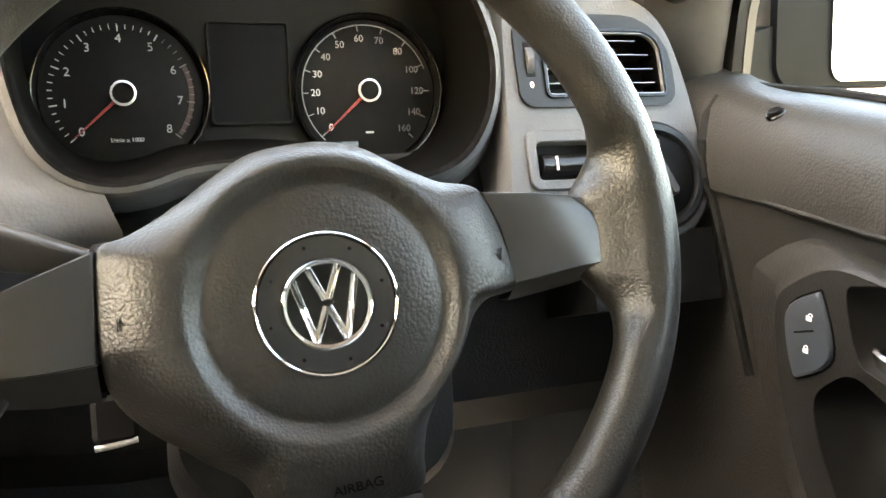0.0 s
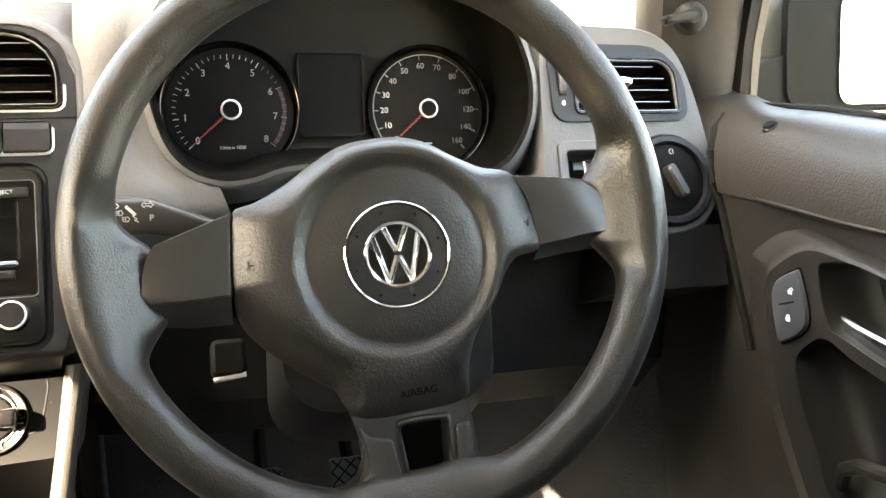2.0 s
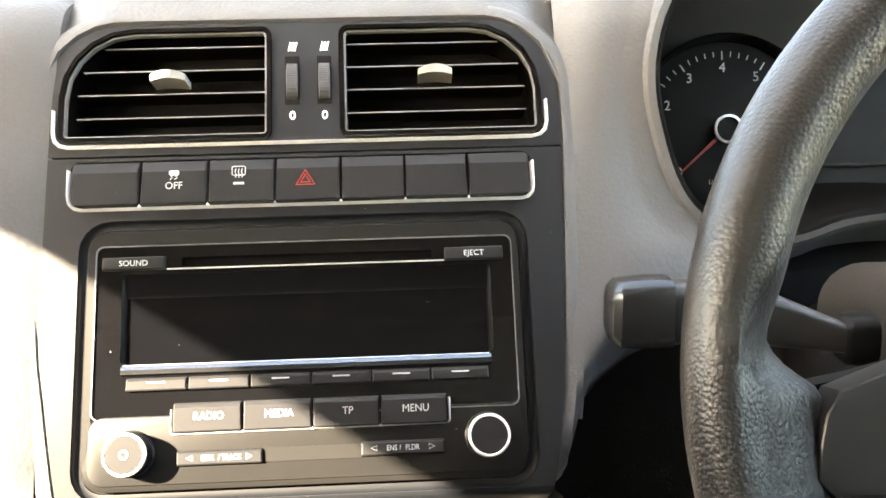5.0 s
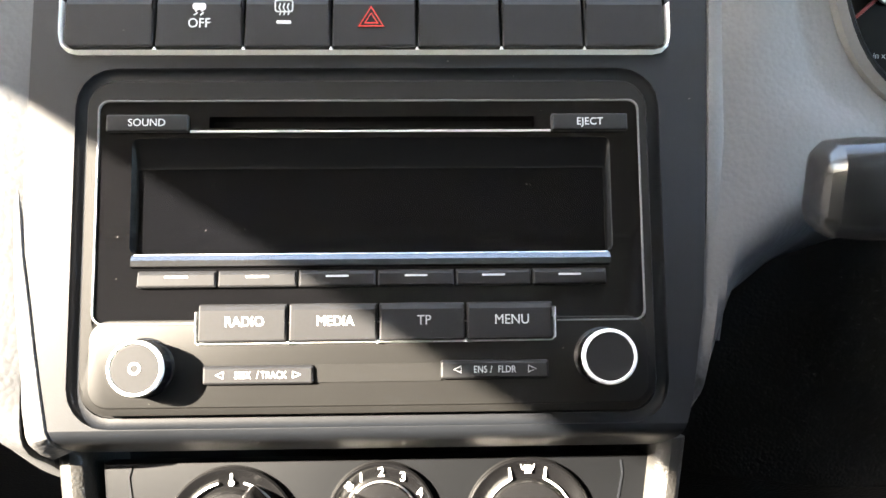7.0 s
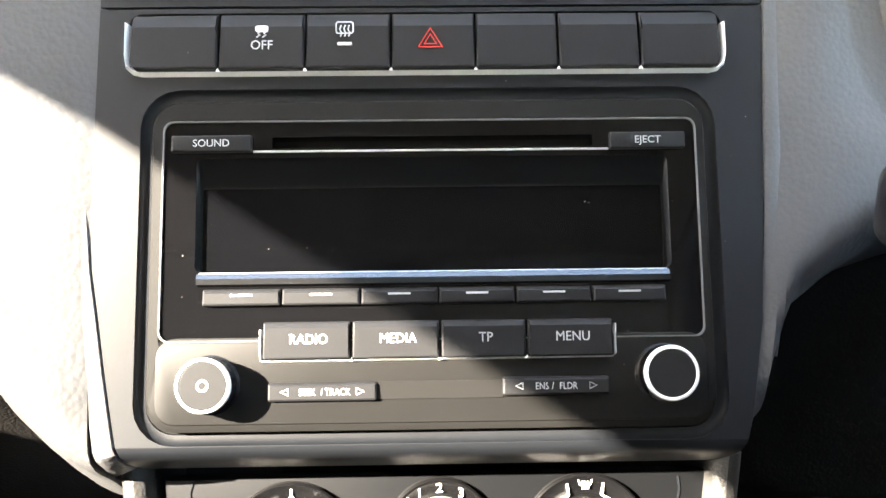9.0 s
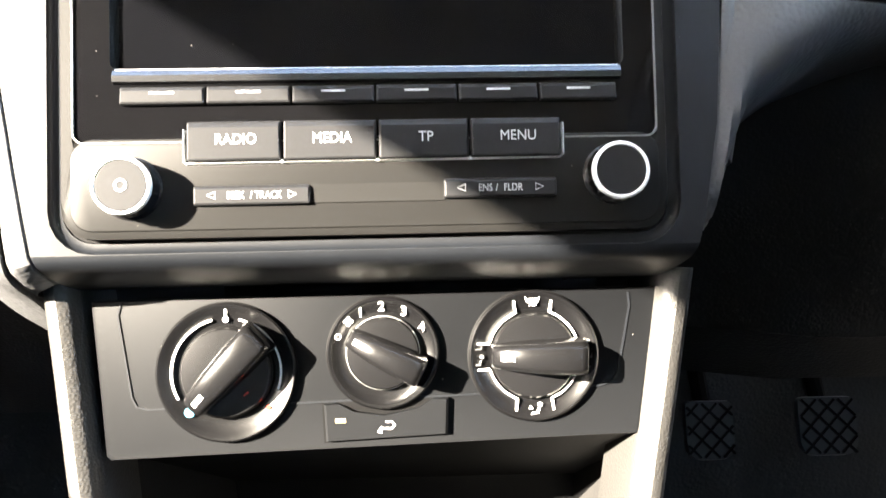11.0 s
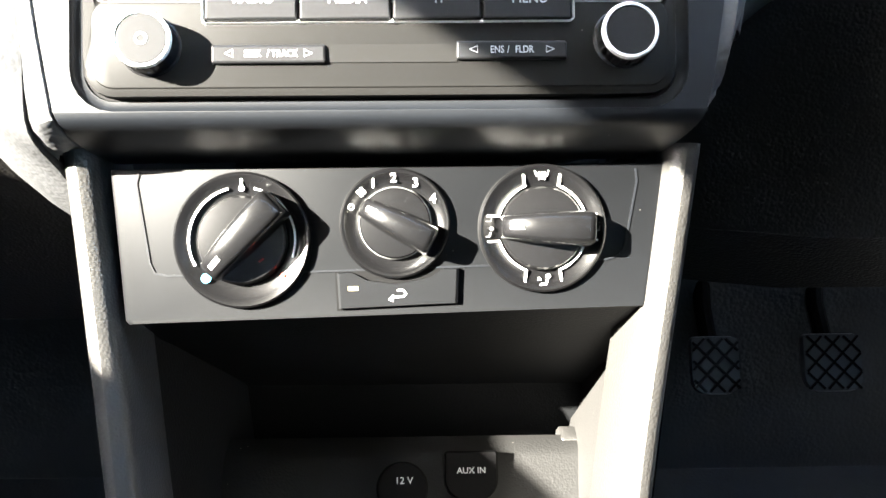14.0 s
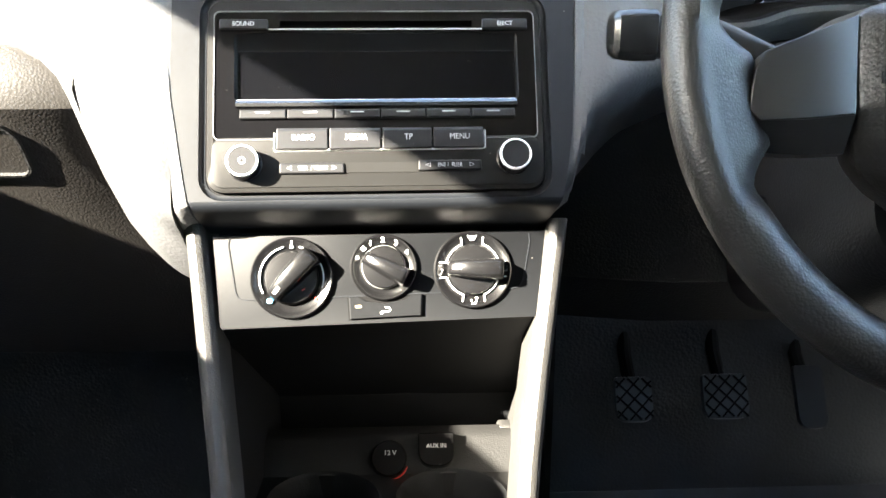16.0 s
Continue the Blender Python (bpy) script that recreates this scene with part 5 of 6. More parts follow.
part("badge_ring", lathe(*HC, [(0.0334, 0.0040), (0.0330, 0.0066), (0.0323, 0.0071), (0.0316, 0.0066), (0.0312, 0.0050)], 64, cap0=False, cap1=False), CHROME, wheel, "chrome ring")
part("badge_dish", lathe(*HC, [(0.0312, 0.0050), (0.0310, 0.0056), (0.0215, 0.0062), (0.0213, 0.0058)], 64), BADGE_DISH, wheel)
for a in range(8):
    t = radians(a * 45 + 20)
    part("pip", lathe(HC[0] + 0.0272 * math.cos(t), HC[1] + 0.0272 * math.sin(t), [(0.0008, 0.005), (0.0008, 0.0065)], 8), BLACK, wheel)
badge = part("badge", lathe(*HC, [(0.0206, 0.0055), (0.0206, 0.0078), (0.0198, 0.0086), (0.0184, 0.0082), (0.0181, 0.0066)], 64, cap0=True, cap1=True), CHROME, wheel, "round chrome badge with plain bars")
part("badge_ground", lathe(*HC, [(0.0183, 0.006), (0.0182, 0.0067)], 48), GLOSS, badge)


def badge_bar(x0, y0, x1, y1, w=0.0030):
    c, s = math.cos(radians(5)), math.sin(radians(5))
    p = [(HC[0] + x * c - y * s, HC[1] + x * s + y * c) for x, y in ((x0, y0), (x1, y1))]
    bm = strip(p, w * 1.1, 0.0062, 0.0074)
    strip(p, w, 0.0073, 0.0090, bm=bm, ridge=True)
    part("badge_bar", bm, CHROME, badge)


for sx in (-1, 1):
    badge_bar(sx * 0.0070, 0.0172, sx * 0.0006, 0.0022)
    badge_bar(sx * 0.0142, 0.0118, sx * 0.0070, -0.0165)
    badge_bar(sx * 0.0070, -0.0165, sx * 0.0006, -0.0010)
lettering("AIRBAG", 0, 0, 0, 0.0068, BLACK, wheel, m=Matrix.Translation((0.0200, -0.0995, cover_z(0.0200, -0.0995) + 0.0004)) @ pose(0, 0, 0, 16, 0, 8), name="embossed_lettering", bold=0.0001)


def spoke_insert(upper, ridge_line, under, zs, label):
    """Satin insert: a front face above a ridge, and the face folded back under it."""
    def at(pts, z):
        return [(p[0], p[1], z) for p in pts]
    front = upper + ridge_line
    c = (sum(p[0] for p in front) / len(front), sum(p[1] for p in front) / len(front))
    bm = loft([at(front, -0.024), at(front, zs - 0.0016), shrunk(front, 0.985, zs - 0.0004, c), shrunk(front, 0.955, zs, c)])
    loft([at(ridge_line, zs - 0.0012), [(p[0], p[1] + 0.0, zs - 0.0155) for p in under], [(p[0], p[1], -0.036) for p in under], at(ridge_line, -0.036)], closed=False, bm=bm)
    part("spoke_insert", bm, INSERT, wheel, label)


spoke_insert([(-0.1425, -0.022), (-0.1405, -0.012), (-0.1355, -0.004), (-0.113, 0.0055), (-0.0905, 0.0145)], [(-0.0912, -0.036), (-0.115, -0.0385), (-0.138, -0.0395), (-0.1435, -0.034)], [(-0.0915, -0.0535), (-0.115, -0.0545), (-0.132, -0.0535), (-0.1400, -0.046)], -0.0050, "satin black spoke insert")
spoke_insert([(0.0970, 0.017), (0.0880, 0.0345), (0.115, 0.0335), (0.134, 0.0315), (0.1450, 0.0235), (0.152, 0.0115)], [(0.1575, -0.003), (0.140, -0.0045), (0.120, -0.0085), (0.1035, -0.0115)], [(0.1530, -0.0090), (0.140, -0.0130), (0.120, -0.0170), (0.1035, -0.0200)], -0.0042, "satin black spoke insert")
part("spoke_arm", loft([[(x, y, z) for x, y, z in ((a, b0, -0.026), (a, b1, -0.026), (a, b1, -0.045), (a, b0, -0.045))] for a, b0, b1 in ((0.070, -0.020, 0.030), (0.12, -0.006, 0.026), (0.158, -0.002, 0.018))]), BLACK, wheel)
part("spoke_arm", loft([[(x, y, z) for x, y, z in ((a, b0, -0.026), (a, b1, -0.026), (a, b1, -0.045), (a, b0, -0.045))] for a, b0, b1 in ((-0.155, -0.040, -0.008), (-0.12, -0.048, 0.0), (-0.085, -0.05, 0.01))]), BLACK, wheel)
low_out = [(-0.0215, -0.1130), (0.0512, -0.1078), (0.0545, -0.1188), (0.0560, -0.132), (0.0580, -0.142), (0.0652, -0.1495), (0.076, -0.153), (0.070, -0.166), (0.02, -0.172), (-0.03, -0.168), (-0.036, -0.161), (-0.0258, -0.1585), (-0.0180, -0.152), (-0.0145, -0.143), (-0.0160, -0.128)]
low_hole = smooth_loop([(0.0090, -0.1250, 0), (0.0105, -0.1212, 0), (0.0140, -0.1200, 0), (0.0340, -0.1183, 0), (0.0375, -0.1195, 0), (0.0383, -0.1235, 0), (0.0388, -0.1530, 0), (0.0380, -0.1575, 0), (0.0350, -0.1592, 0), (0.0200, -0.1606, 0), (0.0165, -0.1595, 0), (0.0150, -0.1560, 0)], 3)
low_mid = (0.024, -0.140)
bm = holed_plate(low_out, [low_hole], -0.030, -0.0070)
loft([shrunk(low_hole, 1.22, -0.0072, low_mid), shrunk(low_hole, 1.17, -0.0056, low_mid), shrunk(low_hole, 1.08, -0.0052, low_mid), shrunk(low_hole, 1.01, -0.0066, low_mid), shrunk(low_hole, 0.99, -0.012, low_mid), shrunk(low_hole, 0.97, -0.029, low_mid)], cap0=False, cap1=False, bm=bm)
part("lower_spoke", bm, INSERT, wheel, "smooth lower spoke with an opening")
for pad in ([(-0.0165, -0.1205), (-0.0120, -0.1250), (-0.0010, -0.1268), (0.0035, -0.1300), (0.0070, -0.145), (0.0100, -0.1640), (-0.0240, -0.1640), (-0.0135, -0.150), (-0.0125, -0.140)],
            [(0.0430, -0.1270), (0.0440, -0.1220), (0.0500, -0.1200), (0.0525, -0.1225), (0.0540, -0.138), (0.0560, -0.150), (0.0540, -0.164), (0.0440, -0.1645), (0.0435, -0.145)]):
    pad = smooth_loop([(a, b, 0) for a, b in pad], 3)
    mid = (sum(q[0] for q in pad) / len(pad), sum(q[1] for q in pad) / len(pad))
    part("spoke_pad", loft([shrunk(pad, k, z, mid) for k, z in ((1.0, -0.010), (1.0, -0.0058), (0.95, -0.0046), (0.85, -0.0042))]), WHEEL, wheel, "grained pad beside the opening", sharp=60)
part("spoke_back", block(0.0, 0.05, -0.165, -0.11, -0.045, -0.034), BLACK, wheel)

# ---- steering column and stalk ----
col = thing("steering_column", STEER, "black plastic steering column shroud behind the wheel", "steering column")
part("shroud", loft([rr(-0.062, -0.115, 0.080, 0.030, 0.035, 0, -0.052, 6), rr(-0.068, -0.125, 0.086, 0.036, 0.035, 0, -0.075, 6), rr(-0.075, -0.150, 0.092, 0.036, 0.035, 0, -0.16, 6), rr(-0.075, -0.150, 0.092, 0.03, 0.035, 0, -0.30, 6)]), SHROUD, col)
part("upper_shroud", loft([rr(-0.060, -0.02, 0.060, 0.034, 0.02, 0, -0.058, 6), rr(-0.068, -0.02, 0.066, 0.040, 0.022, 0, -0.070, 6), rr(-0.074, -0.02, 0.070, 0.046, 0.024, 0, -0.12, 6), rr(-0.076, -0.02, 0.072, 0.050, 0.026, 0, -0.20, 6)]), COLUMN_TOP, col, "grey-brown upper cover of the column, light in its colour")
part("hub_neck", lathe(0.008, -0.03, [(0.05, -0.055), (0.05, -0.045)]), BLACK, col)
STALK_M = Matrix.Translation((-0.10, 0.462, 0.7205))
st = thing("turn_signal_lever", STALK_M, "grey indicator stalk with white light symbols behind the wheel", "stalk")
prof = [(-0.0500, 0.0080, 0.004), (-0.0485, 0.0110, 0.008), (-0.0455, 0.0130, 0.010), (-0.030, 0.0135, 0.010), (0.002, 0.0125, 0.009), (0.018, 0.0110, 0.0085), (0.032, 0.0088, 0.0075), (0.044, 0.0070, 0.0065), (0.054, 0.0062, 0.006)]
rows = []
for x, h, d in prof:
    zc = -max(0, x) * 0.28
    rows.append([(x, p[0], zc + p[1]) for p in [(q[0], q[1]) for q in rr(-d, -h, d, h, min(d, h) * 0.55, seg=4)]])
part("lever", loft(rows), STALK, st)
part("boot", loft([[(x, q[0], -0.0145 + q[1]) for q in rr(-d, -h, d, h, min(d, h) * 0.7, seg=4)] for x, h, d in ((0.047, 0.0085, 0.0075), (0.049, 0.0105, 0.009), (0.056, 0.0115, 0.010), (0.060, 0.0110, 0.010))]), BLACK, st, "black rubber boot")
part("end_cap", loft([[(x, q[0], q[1]) for q in rr(-d, -hh, d, hh, min(d, hh) * 0.6, seg=4)] for x, hh, d in ((-0.0545, 0.0085, 0.006), (-0.0535, 0.0115, 0.009), (-0.0505, 0.0140, 0.0112), (-0.040, 0.0150, 0.0118), (-0.0285, 0.0148, 0.0115), (-0.0275, 0.0138, 0.0105))]), STALK_END, st, "dark glossy stalk end")
SM = Matrix(((1, 0, 0, 0), (0, 0, -1, -0.0103), (0, 1, 0, 0), (0, 0, 0, 1)))
for x, y in ((-0.0190, 0.0083), (-0.0165, 0.0036), (-0.0125, -0.0008)):
    part("lamp_mark", strip([(x - 0.0004, y + 0.0016), (x + 0.0010, y + 0.0016), (x + 0.0022, y), (x + 0.0010, y - 0.0016), (x - 0.0004, y - 0.0016)], 0.0005, 0, 0.0005, closed=True), PRINT, st, m=SM)
    for k in (-1, 0, 1):
        part("ray_mark", strip([(x - 0.0026, y + 0.0012 * k), (x - 0.0010, y + 0.0012 * k)], 0.0004, 0, 0.0005), PRINT, st, m=SM)
part("double_arrow", strip([(-0.0025, 0.0085), (-0.0002, 0.0105), (-0.0002, 0.0093), (0.0030, 0.0093), (0.0030, 0.0105), (0.0053, 0.0085), (0.0030, 0.0065), (0.0030, 0.0077), (-0.0002, 0.0077), (-0.0002, 0.0065)], 0.0005, 0, 0.0006, closed=True), PRINT, st, m=SM)
part("push_arrow", strip([(-0.0125, 0.0080), (-0.0065, 0.0018)], 0.0020, 0, 0.0006), PRINT, st, m=SM)
part("pull_arrow", strip([(-0.0085, 0.0016), (-0.0055, -0.0012), (-0.0075, -0.0014), (-0.0048, -0.0030)], 0.0006, 0, 0.0006), PRINT, st, m=SM)
part("parking_mark", strip([(0.0028, -0.0022), (0.0028, 0.0016), (0.0050, 0.0014), (0.0050, 0.0), (0.0030, -0.0002)], 0.0005, 0, 0.0006), PRINT, st, m=SM)
adj = thing("column_lever", Matrix.Translation((-0.048, 0.50, 0.602)), "small dark lever with a bright edge under the column", "lever")
part("lever_arm", loft([rr(-0.013, -0.014, 0.013, 0.014, 0.005, 0, -0.02), rr(-0.013, -0.014, 0.013, 0.014, 0.005, 0, 0.010), rr(-0.013, -0.014, 0.013, 0.014, 0.005, 0.003, 0.013)]), BLACK, adj, m=pose(0, 0, 0, 70, 0, 0))
part("edge", tube([(-0.012, -0.014, -0.012), (0.0, -0.015, -0.0105), (0.012, -0.014, -0.009)], 0.0020), SATIN, adj)

# ---- dashboard end: vent and light switch ----
side_hole = rr(-0.0135, -0.0045, 0.101, 0.0535, 0.005, corners=(0.006, 0.022, 0.005, 0.006))
part("vent_surround", holed_plate(side_out, [side_hole], -0.035, 0.003), PANEL, dash, "satin black surround of the side vent", m=RIGHT_FACE)
air_vent("air_vent", side_hole, -0.0135, 0.101, (0.006, 0.022, 0.005, 0.006), 0.0405, RIGHT_FACE @ Matrix.Translation((0, 0, 0.003)), "side air vent", "black louvred side air vent by the door", -0.0045, 0.0535)
thumb_wheel(-0.0245, 0.0265, 0.024, RIGHT_FACE @ Matrix.Translation((0, 0, 0.003)))
dim = thing("dimmer_switch", RIGHT_FACE, "ribbed black roller dimmer switch in a recessed plate", "switch")
part("plate", frame_ring(rr(-0.036, -0.078, 0.034, -0.030, 0.008), rr(-0.028, -0.070, 0.026, -0.040, 0.004), -0.004, 0.0035, -0.012), DASH, dim)
part("recess", block(-0.029, 0.027, -0.071, -0.039, -0.014, -0.010), BLACK, dim)
part("roller", loft([[(x, -0.057 + 0.009 * math.cos(a), -0.004 + 0.009 * math.sin(a)) for a in [2 * math.pi * k / 20 for k in range(20)]] for x in (-0.024, 0.022)]), KNOB, dim)
part("mark", block(-0.013, -0.0115, -0.0625, -0.0515, 0.0035, 0.0052), PRINT, dim)
ls = thing("light_switch", RIGHT_FACE @ Matrix.Translation((0.079, -0.071, 0)), "round black rotary light switch with a grey lever", "light switch")
part("collar", lathe(0, 0, [(0.046, -0.012), (0.046, 0.003), (0.043, 0.006), (0.038, 0.006), (0.036, 0.002), (0.036, -0.006)], 56, cap1=False), PANEL, ls)
part("dial", lathe(0, 0, [(0.0355, -0.010), (0.0355, 0.0025), (0.034, 0.0035), (0.018, 0.004)], 48), BLACK, ls)
part("turn_lever", loft([rr(-0.005, -0.020, 0.005, 0.014, 0.0045, q, z) for q, z in ((0, 0.003), (0, 0.014), (0.002, 0.017))]), STALK, ls, m=pose(0, 0, 0, 0, 0, 25))
part("lamp_mark", strip(arc(0.004, 0.028, 0.0025, 90, 270, 8), 0.0006, 0.003, 0.0043, bm=strip([(0.0055, 0.0255), (0.0055, 0.0305)], 0.0006, 0.003, 0.0043)), PRINT_DIM, ls)
part("lower_end", loft([[(x, y, z) for x, y in ((0.0, 0.0), (0.12, 0.0), (0.12, 0.06), (0.0, 0.06))] for z in (-0.12, 0.0)]), CLUSTER, ls, m=Matrix.Translation((-0.07, -0.105, -0.002)))

# ---- driver's door ----
door = thing("door_1", Matrix(), "closed brown-grey plastic driver's door panel below its window", "door", kind="structure")
prof = [(0.535, 0.70), (0.515, 0.783), (0.488, 0.786), (0.470, 0.784), (0.452, 0.779), (0.437, 0.766), (0.428, 0.745), (0.424, 0.715), (0.424, 0.706), (0.429, 0.703), (0.432, 0.68), (0.437, 0.60), (0.445, 0.45), (0.45, 0.25), (0.455, 0.13), (0.54, 0.13)]
rows = []
for y, dx, dz in ((0.72, 0.010, 0.030), (0.66, 0.004, 0.022), (0.62, 0.0, 0.012), (0.58, 0.0, 0.004), (0.55, 0.0, 0.001), (0.50, 0.0, 0.0), (0.40, -0.002, -0.006), (0.2, -0.004, -0.012), (-0.2, 0.0, -0.02), (-0.7, 0.0, -0.02)):
    rows.append([(x + dx, y, z + dz * (1 if z > 0.69 else 0)) for x, z in prof])
part("panel", loft(rows), DOOR, door)
POD = Matrix(((0, 0, -1, 0.0), (1, 0, 0, 0), (0, 1, 0, 0), (0, 0, 0, 1)))
pod_out = smooth_loop([(0.442, 0.648, 0), (0.426, 0.667, 0), (0.396, 0.683, 0), (0.361, 0.683, 0), (0.305, 0.675, 0), (0.15, 0.650, 0), (0.05, 0.60, 0), (0.05, 0.42, 0), (0.20, 0.37, 0), (0.325, 0.40, 0), (0.352, 0.455, 0), (0.386, 0.505, 0), (0.415, 0.553, 0), (0.435, 0.605, 0)], 5)
pod_mid = (0.30, 0.55)
up_hole = smooth_loop([(0.380, 0.668, 0), (0.370, 0.6765, 0), (0.343, 0.6795, 0), (0.28, 0.668, 0), (0.16, 0.640, 0), (0.10, 0.612, 0), (0.12, 0.590, 0), (0.26, 0.605, 0), (0.345, 0.6215, 0), (0.366, 0.630, 0)], 4)
low_hole = smooth_loop([(0.366, 0.617, 0), (0.386, 0.606, 0), (0.397, 0.589, 0), (0.388, 0.560, 0), (0.366, 0.526, 0), (0.340, 0.490, 0), (0.26, 0.47, 0), (0.12, 0.48, 0), (0.10, 0.56, 0), (0.24, 0.590, 0), (0.33, 0.607, 0)], 4)
FACE_X = -0.391


def spread(pts, k, z, dy=0.0):
    return [(pod_mid[0] + (p[0] - pod_mid[0]) * k + dy, pod_mid[1] + (p[1] - pod_mid[1]) * k, z) for p in pts]


bm = holed_plate(spread(pod_out, 0.985, 0), [up_hole, low_hole], FACE_X - 0.003, FACE_X)
part("armrest", bm, DOOR_SMOOTH, door, "moulded pull pod of the door", m=POD)
part("armrest_side", loft([spread(pod_out, 0.985, FACE_X), spread(pod_out, 1.0, FACE_X - 0.0025), spread(pod_out, 1.004, FACE_X - 0.005), spread(pod_out, 1.02, FACE_X - 0.012, 0.012), spread(pod_out, 1.03, FACE_X - 0.026, 0.050), spread(pod_out, 1.03, FACE_X - 0.060, 0.062)], cap0=False, cap1=False), DOOR, door, "grained side of the pod", m=POD, sharp=50)
# hollows coloured darker than the pod in place of shade
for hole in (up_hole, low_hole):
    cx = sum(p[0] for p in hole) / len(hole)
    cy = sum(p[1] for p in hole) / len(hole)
    part("pod_recess", loft([[(p[0], p[1], FACE_X - 0.001) for p in hole], shrunk(hole, 0.985, FACE_X - 0.006, (cx, cy)), shrunk(hole, 0.93, FACE_X - 0.035, (cx, cy)), shrunk(hole, 0.7, FACE_X - 0.044, (cx, cy))], cap0=False), DOOR_RECESS, door, "hollow of the pod, shade in its colour", m=POD, sharp=60)
switch = smooth_loop([(0.4275, 0.644, 0), (0.405, 0.6625, 0), (0.397, 0.660, 0), (0.3845, 0.624, 0), (0.408, 0.6035, 0), (0.4175, 0.606, 0)], 5)
sc = (0.4065, 0.634)
part("switch_gap", loft([shrunk(switch, 1.07, FACE_X - 0.004, sc), shrunk(switch, 1.07, FACE_X + 0.0006, sc)]), BLACK, door, m=POD)
lock = part("lock_switch", loft([shrunk(switch, k, FACE_X + z, sc) for z, k in ((-0.004, 1), (0.0022, 1), (0.0036, 0.95), (0.0040, 0.88))]), SWITCH, door, "blue-grey lock switch", m=POD)
part("lock_gap", strip([(0.4165, 0.6325), (0.3995, 0.6385)], 0.0014, FACE_X + 0.0030, FACE_X + 0.0044), BLACK, lock)
for y0, z0, open_ in ((0.4045, 0.6465, 1), (0.4045, 0.6240, 0)):
    bm = button(y0 - 0.0024, z0 - 0.0026, y0 + 0.0024, z0 + 0.0008, 0.0006, FACE_X + 0.003, FACE_X + 0.0045, 0.0001)
    strip(arc(y0 - 0.0012 * open_, z0 + 0.0010, 0.0017, 0, 180, 8), 0.0006, FACE_X + 0.003, FACE_X + 0.0045, bm=bm)
    part("padlock_mark", bm, PRINT, lock)
grip = [(0.424, 0.384, 0.632), (0.410, 0.375, 0.632), (0.4025, 0.353, 0.629), (0.400, 0.31, 0.624), (0.402, 0.25, 0.615), (0.412, 0.20, 0.605)]
part("door_handle", loft([[(x + 0.010, y, z + 0.004), (x - 0.001, y, z + 0.0045), (x - 0.003, y, z + 0.0025), (x - 0.002, y, z - 0.009), (x + 0.002, y, z - 0.013), (x + 0.010, y, z - 0.012)] for x, y, z in smooth_line(grip, 5)]), HANDLE_METAL, door, "bright inner door handle")
part("pocket_rim", tube([(0.405, 0.352, 0.500), (0.401, 0.345, 0.518), (0.400, 0.330, 0.527), (0.398, 0.298, 0.533), (0.398, 0.2, 0.53), (0.40, 0.08, 0.52)], 0.006), DOOR_SMOOTH, door, "rim of the lower pocket")
PIN = pose(0.4440, 0.515, 0.7700, 0, -30, 0)
part("lock_pin", lathe(0, 0, [(0.0060, -0.006), (0.0060, 0.0045), (0.0050, 0.0058), (0.003, 0.0054)], 24), BLACK, door, m=PIN)
part("lock_pin_ring", lathe(0, 0, [(0.0080, -0.006), (0.0080, 0.0024), (0.0072, 0.0034), (0.0062, 0.0028), (0.0060, -0.004)], 24, cap0=False, cap1=False), STALK_END, door, "dark glossy ring", m=PIN)
part("crease", tube([(0.4225, 0.50, 0.7075), (0.420, 0.40, 0.7025), (0.418, 0.2, 0.698), (0.42, -0.2, 0.69)], 0.0016), DOOR, door)
part("door_gap", tube([(0.438, 0.512, 0.560), (0.4325, 0.545, 0.650), (0.4275, 0.563, 0.700), (0.4225, 0.569, 0.715), (0.4265, 0.580, 0.745), (0.4355, 0.588, 0.766), (0.4505, 0.594, 0.780)], 0.0042, 8), SEAL, door, "dark gap beside the dashboard")
# upper frame behind the driver's window
win = thing("window_1", Matrix(), "driver's door window with a rubber seal and bright outside", "window", kind="structure")
part("window_pane", loft([[(0.512, 0.70, 0.79), (0.512, -0.7, 0.76), (0.40, -0.7, 1.16), (0.40, 0.43, 1.16)], [(0.516, 0.70, 0.79), (0.516, -0.7, 0.76), (0.404, -0.7, 1.16), (0.404, 0.43, 1.16)]]), GLASS, win).visible_shadow = False
part("seal", tube([(0.502, 0.628, 0.786), (0.498, 0.60, 0.788), (0.492, 0.50, 0.7865), (0.489, 0.40, 0.780), (0.487, 0.2, 0.774), (0.49, -0.7, 0.764)], 0.005), SEAL, win)

# ---- pillar, mirror lever, outside mirror ----
pil = thing("pillar", Matrix(), "dark grey windscreen pillar trim with a black seal", "pillar", kind="structure")
rows = []
for k, (z, y, xl, xr) in enumerate([(0.70, 0.665, 0.43, 0.515), (0.775, 0.650, 0.436, 0.494), (0.80, 0.645, 0.425, 0.494), (0.822, 0.640, 0.408, 0.492), (0.845, 0.637, 0.397, 0.492), (0.90, 0.627, 0.391, 0.490), (1.0, 0.565, 0.375, 0.455), (1.22, 0.40, 0.335, 0.40)]):
    rows.append([(xl, y + 0.05, z), (xl - 0.004, y + 0.02, z), (xl + 0.004, y + 0.002, z), (xl + (xr - xl) * 0.35, y - 0.010, z), (xl + (xr - xl) * 0.75, y - 0.012, z), (xr - 0.004, y - 0.004, z), (xr, y + 0.02, z), (xr, y + 0.06, z)])
part("trim", loft(rows), PILLAR, pil)
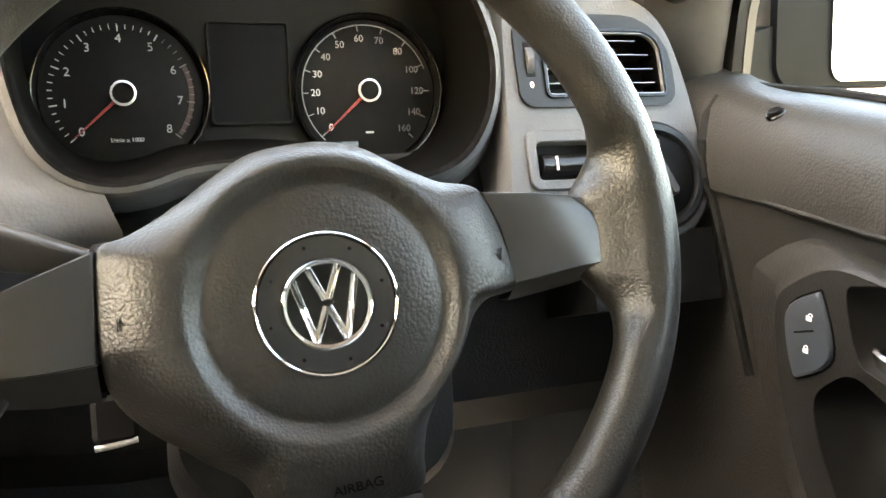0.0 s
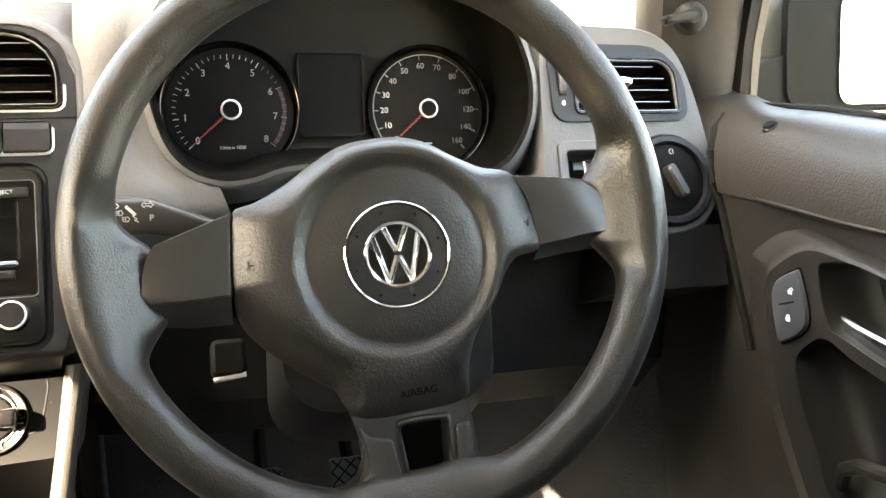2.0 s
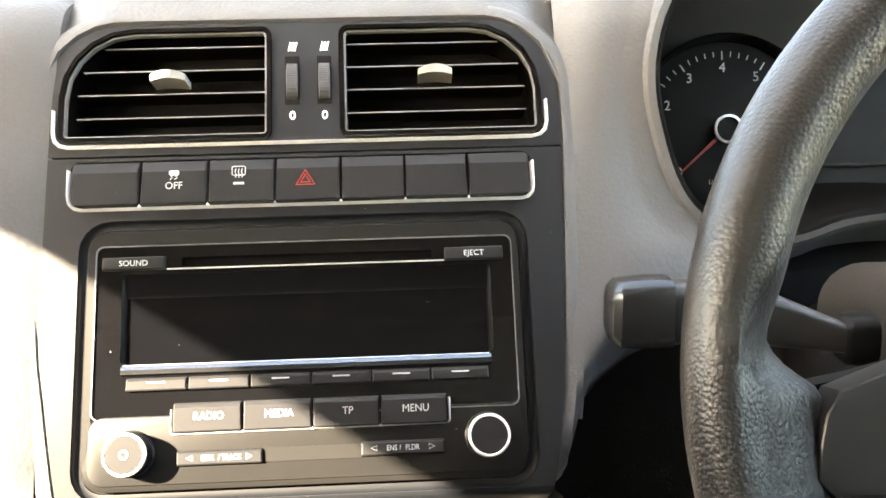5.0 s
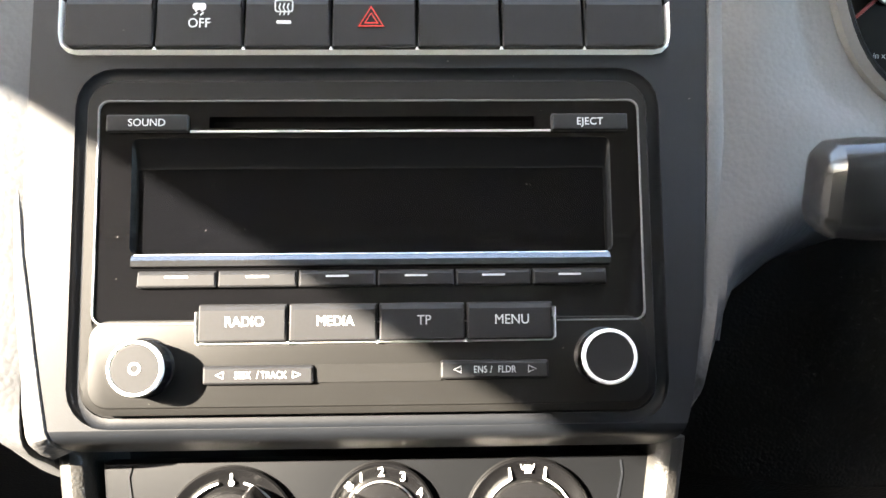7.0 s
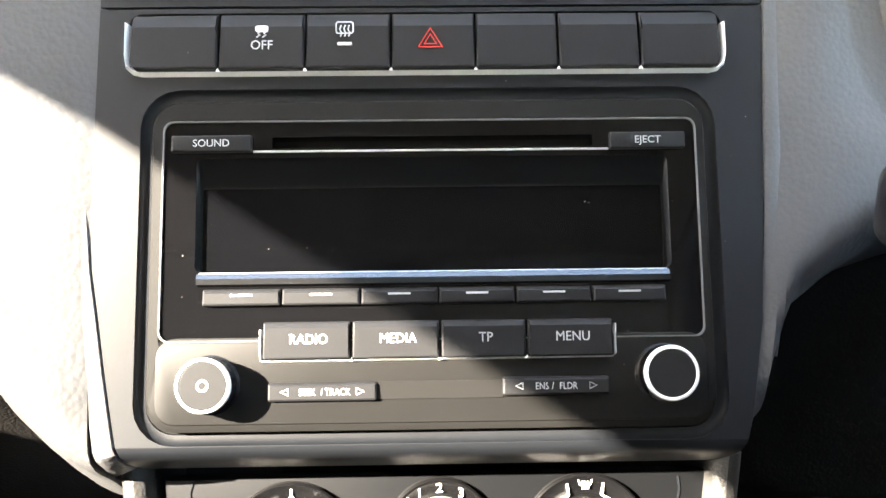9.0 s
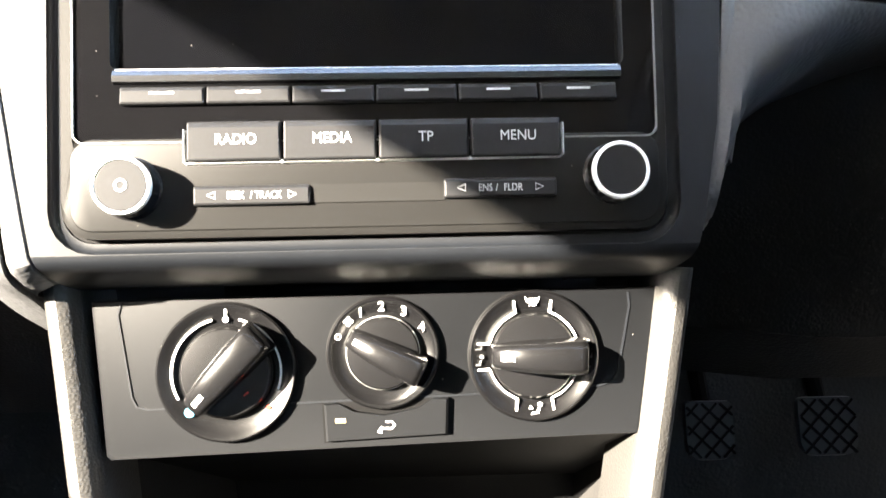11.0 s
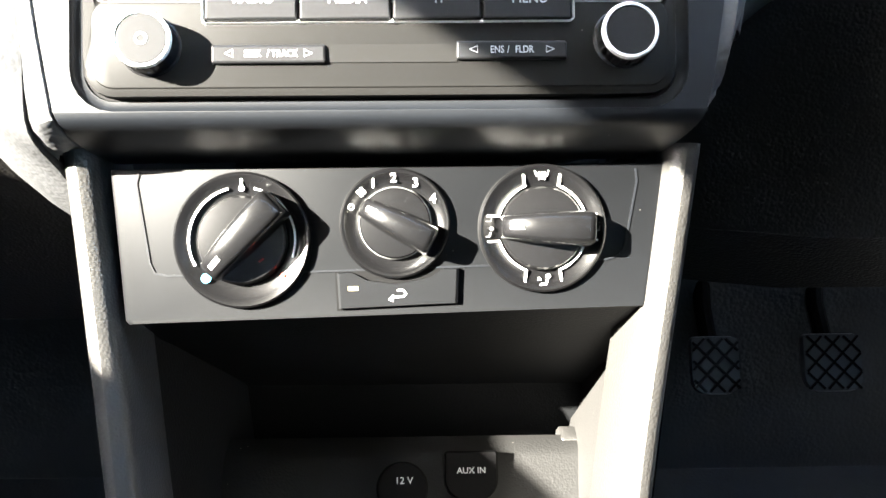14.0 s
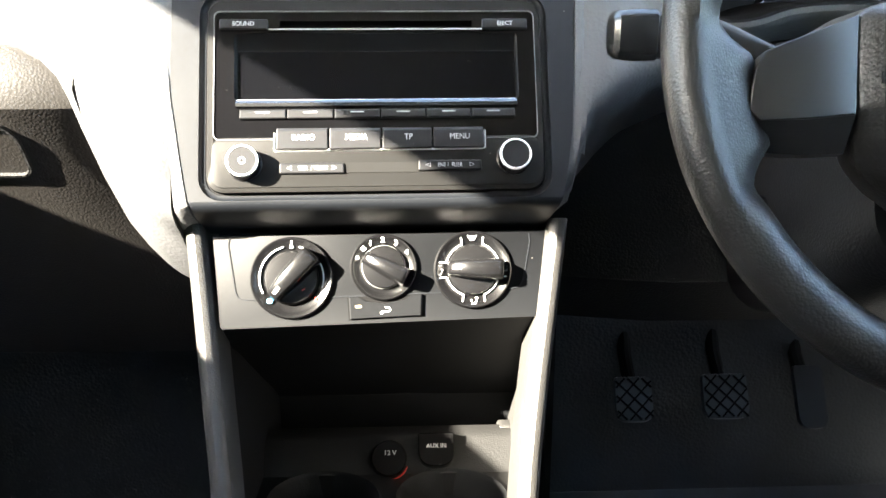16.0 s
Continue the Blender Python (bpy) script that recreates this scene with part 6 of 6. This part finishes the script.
part("seal", loft([[(x, y - 0.003, z), (x + 0.014, y, z), (x + 0.014, y + 0.05, z), (x, y + 0.05, z)] for x, y, z in ((0.495, 0.636, 0.775), (0.4945, 0.636, 0.80), (0.493, 0.632, 0.85), (0.491, 0.618, 0.905), (0.455, 0.55, 1.0), (0.40, 0.39, 1.22))]), SEAL, pil, "black window seal")
part("outer_frame", loft([[(x, y - 0.001, z), (x + 0.010, y, z), (x + 0.010, y + 0.05, z), (x, y + 0.05, z)] for x, y, z in ((0.509, 0.636, 0.775), (0.5085, 0.636, 0.80), (0.507, 0.632, 0.85), (0.505, 0.618, 0.905), (0.469, 0.55, 1.0), (0.414, 0.39, 1.22))]), PILLAR_PALE, pil, "pale window frame")
lev = thing("mirror_lever", frame_of((0.418, 0.612, 0.876), 10, -15), "small grey mirror adjusting lever on the pillar", "lever")
part("boot", lathe(0, 0, [(0.016, -0.012), (0.015, 0.001), (0.011, 0.006), (0.008, 0.008)], 24), DASH_LOW, lev)
part("stick", tube([(0, 0, 0.002), (-0.014, -0.003, 0.010), (-0.028, -0.007, 0.014)], [0.0075, 0.0055, 0.0045], 12), DASH_LOW, lev)
part("tip", tube([(-0.0275, -0.0068, 0.0138), (-0.0315, -0.0083, 0.0150), (-0.034, -0.009, 0.0156)], [0.0050, 0.0050, 0.003], 12), BLACK, lev)
mir = thing("door_mirror", frame_of((0.732, 0.76, 0.853), 4, 10), "dark plastic door mirror outside the driver's window", "mirror")
part("housing", loft([rr(-0.105, -0.075, 0.13, 0.075, 0.03, q, z, 6) for q, z in ((0.03, -0.07), (0.008, -0.04), (0.0, 0.0), (0.004, 0.006))]), MIRROR_PLASTIC, mir)
part("mirror_glass", loft([rr(-0.010, -0.066, 0.125, 0.068, 0.02, 0, z, 6) for z in (0.004, 0.0085)]), MIRROR, mir, "mirror glass")
part("arm", loft([[(-0.20, a, b) for a, b in ((-0.085, -0.03), (-0.03, -0.03), (-0.03, 0.01), (-0.085, 0.01))], [(-0.07, a, b) for a, b in ((-0.075, -0.05), (0.0, -0.05), (0.0, 0.0), (-0.075, 0.0))]]), MIRROR_PLASTIC, mir)

# ---- windscreen ----
ws = thing("window_2", Matrix(), "clear windscreen over the dashboard", "window", kind="structure")
part("window_pane", loft([[(-1.0, 1.14, 0.855), (0.52, 1.14, 0.855), (0.36, 0.31, 1.225), (-0.92, 0.31, 1.225)], [(-1.0, 1.145, 0.858), (0.52, 1.145, 0.858), (0.36, 0.315, 1.23), (-0.92, 0.315, 1.23)]]), GLASS, ws).visible_shadow = False

# ---- pedals ----
def pedal(name, x, y, z, w, h, lattice, label):
    p = thing(name, frame_of((x, y, z), 30), label, "pedal", "pedals")
    part("pad", loft([rr(-w, -h, w, h, 0.008, q, zz, 4, (0.014, 0.006, 0.006, 0.014)) for q, zz in ((0.003, -0.014), (0, -0.006), (0.001, 0.0))]), RUBBER, p)
    if lattice:
        for k in range(-3, 4):
            for s in (-1, 1):
                x0 = k * 0.018
                pts = [(x0 + s * t, t) for t in (-h * 0.9, h * 0.9)]
                pts = [(max(-w * 0.92, min(w * 0.92, a)), b if abs(a) <= w * 0.92 else (max(-w * 0.92, min(w * 0.92, a)) - x0) * s) for a, b in pts]
                if abs(pts[0][0] - pts[1][0]) > 0.004:
                    part("tread", strip(pts, 0.0022, -0.001, 0.0022), BLACK, p)
    part("arm", tube([(0, 0.0, -0.010), (0, 0.06, -0.03), (0.0, 0.16, -0.02), (0.0, 0.3, 0.0)], 0.009), BLACK, p)
    return p


pedal("brake_pedal", 0.129, 0.920, 0.290, 0.029, 0.028, True, "rubber brake pedal with a diamond tread")
pedal("clutch_pedal", 0.014, 0.920, 0.288, 0.024, 0.028, True, "rubber clutch pedal with a diamond tread")
pedal("accelerator_pedal", 0.240, 0.925, 0.285, 0.019, 0.040, False, "long dark accelerator pedal")
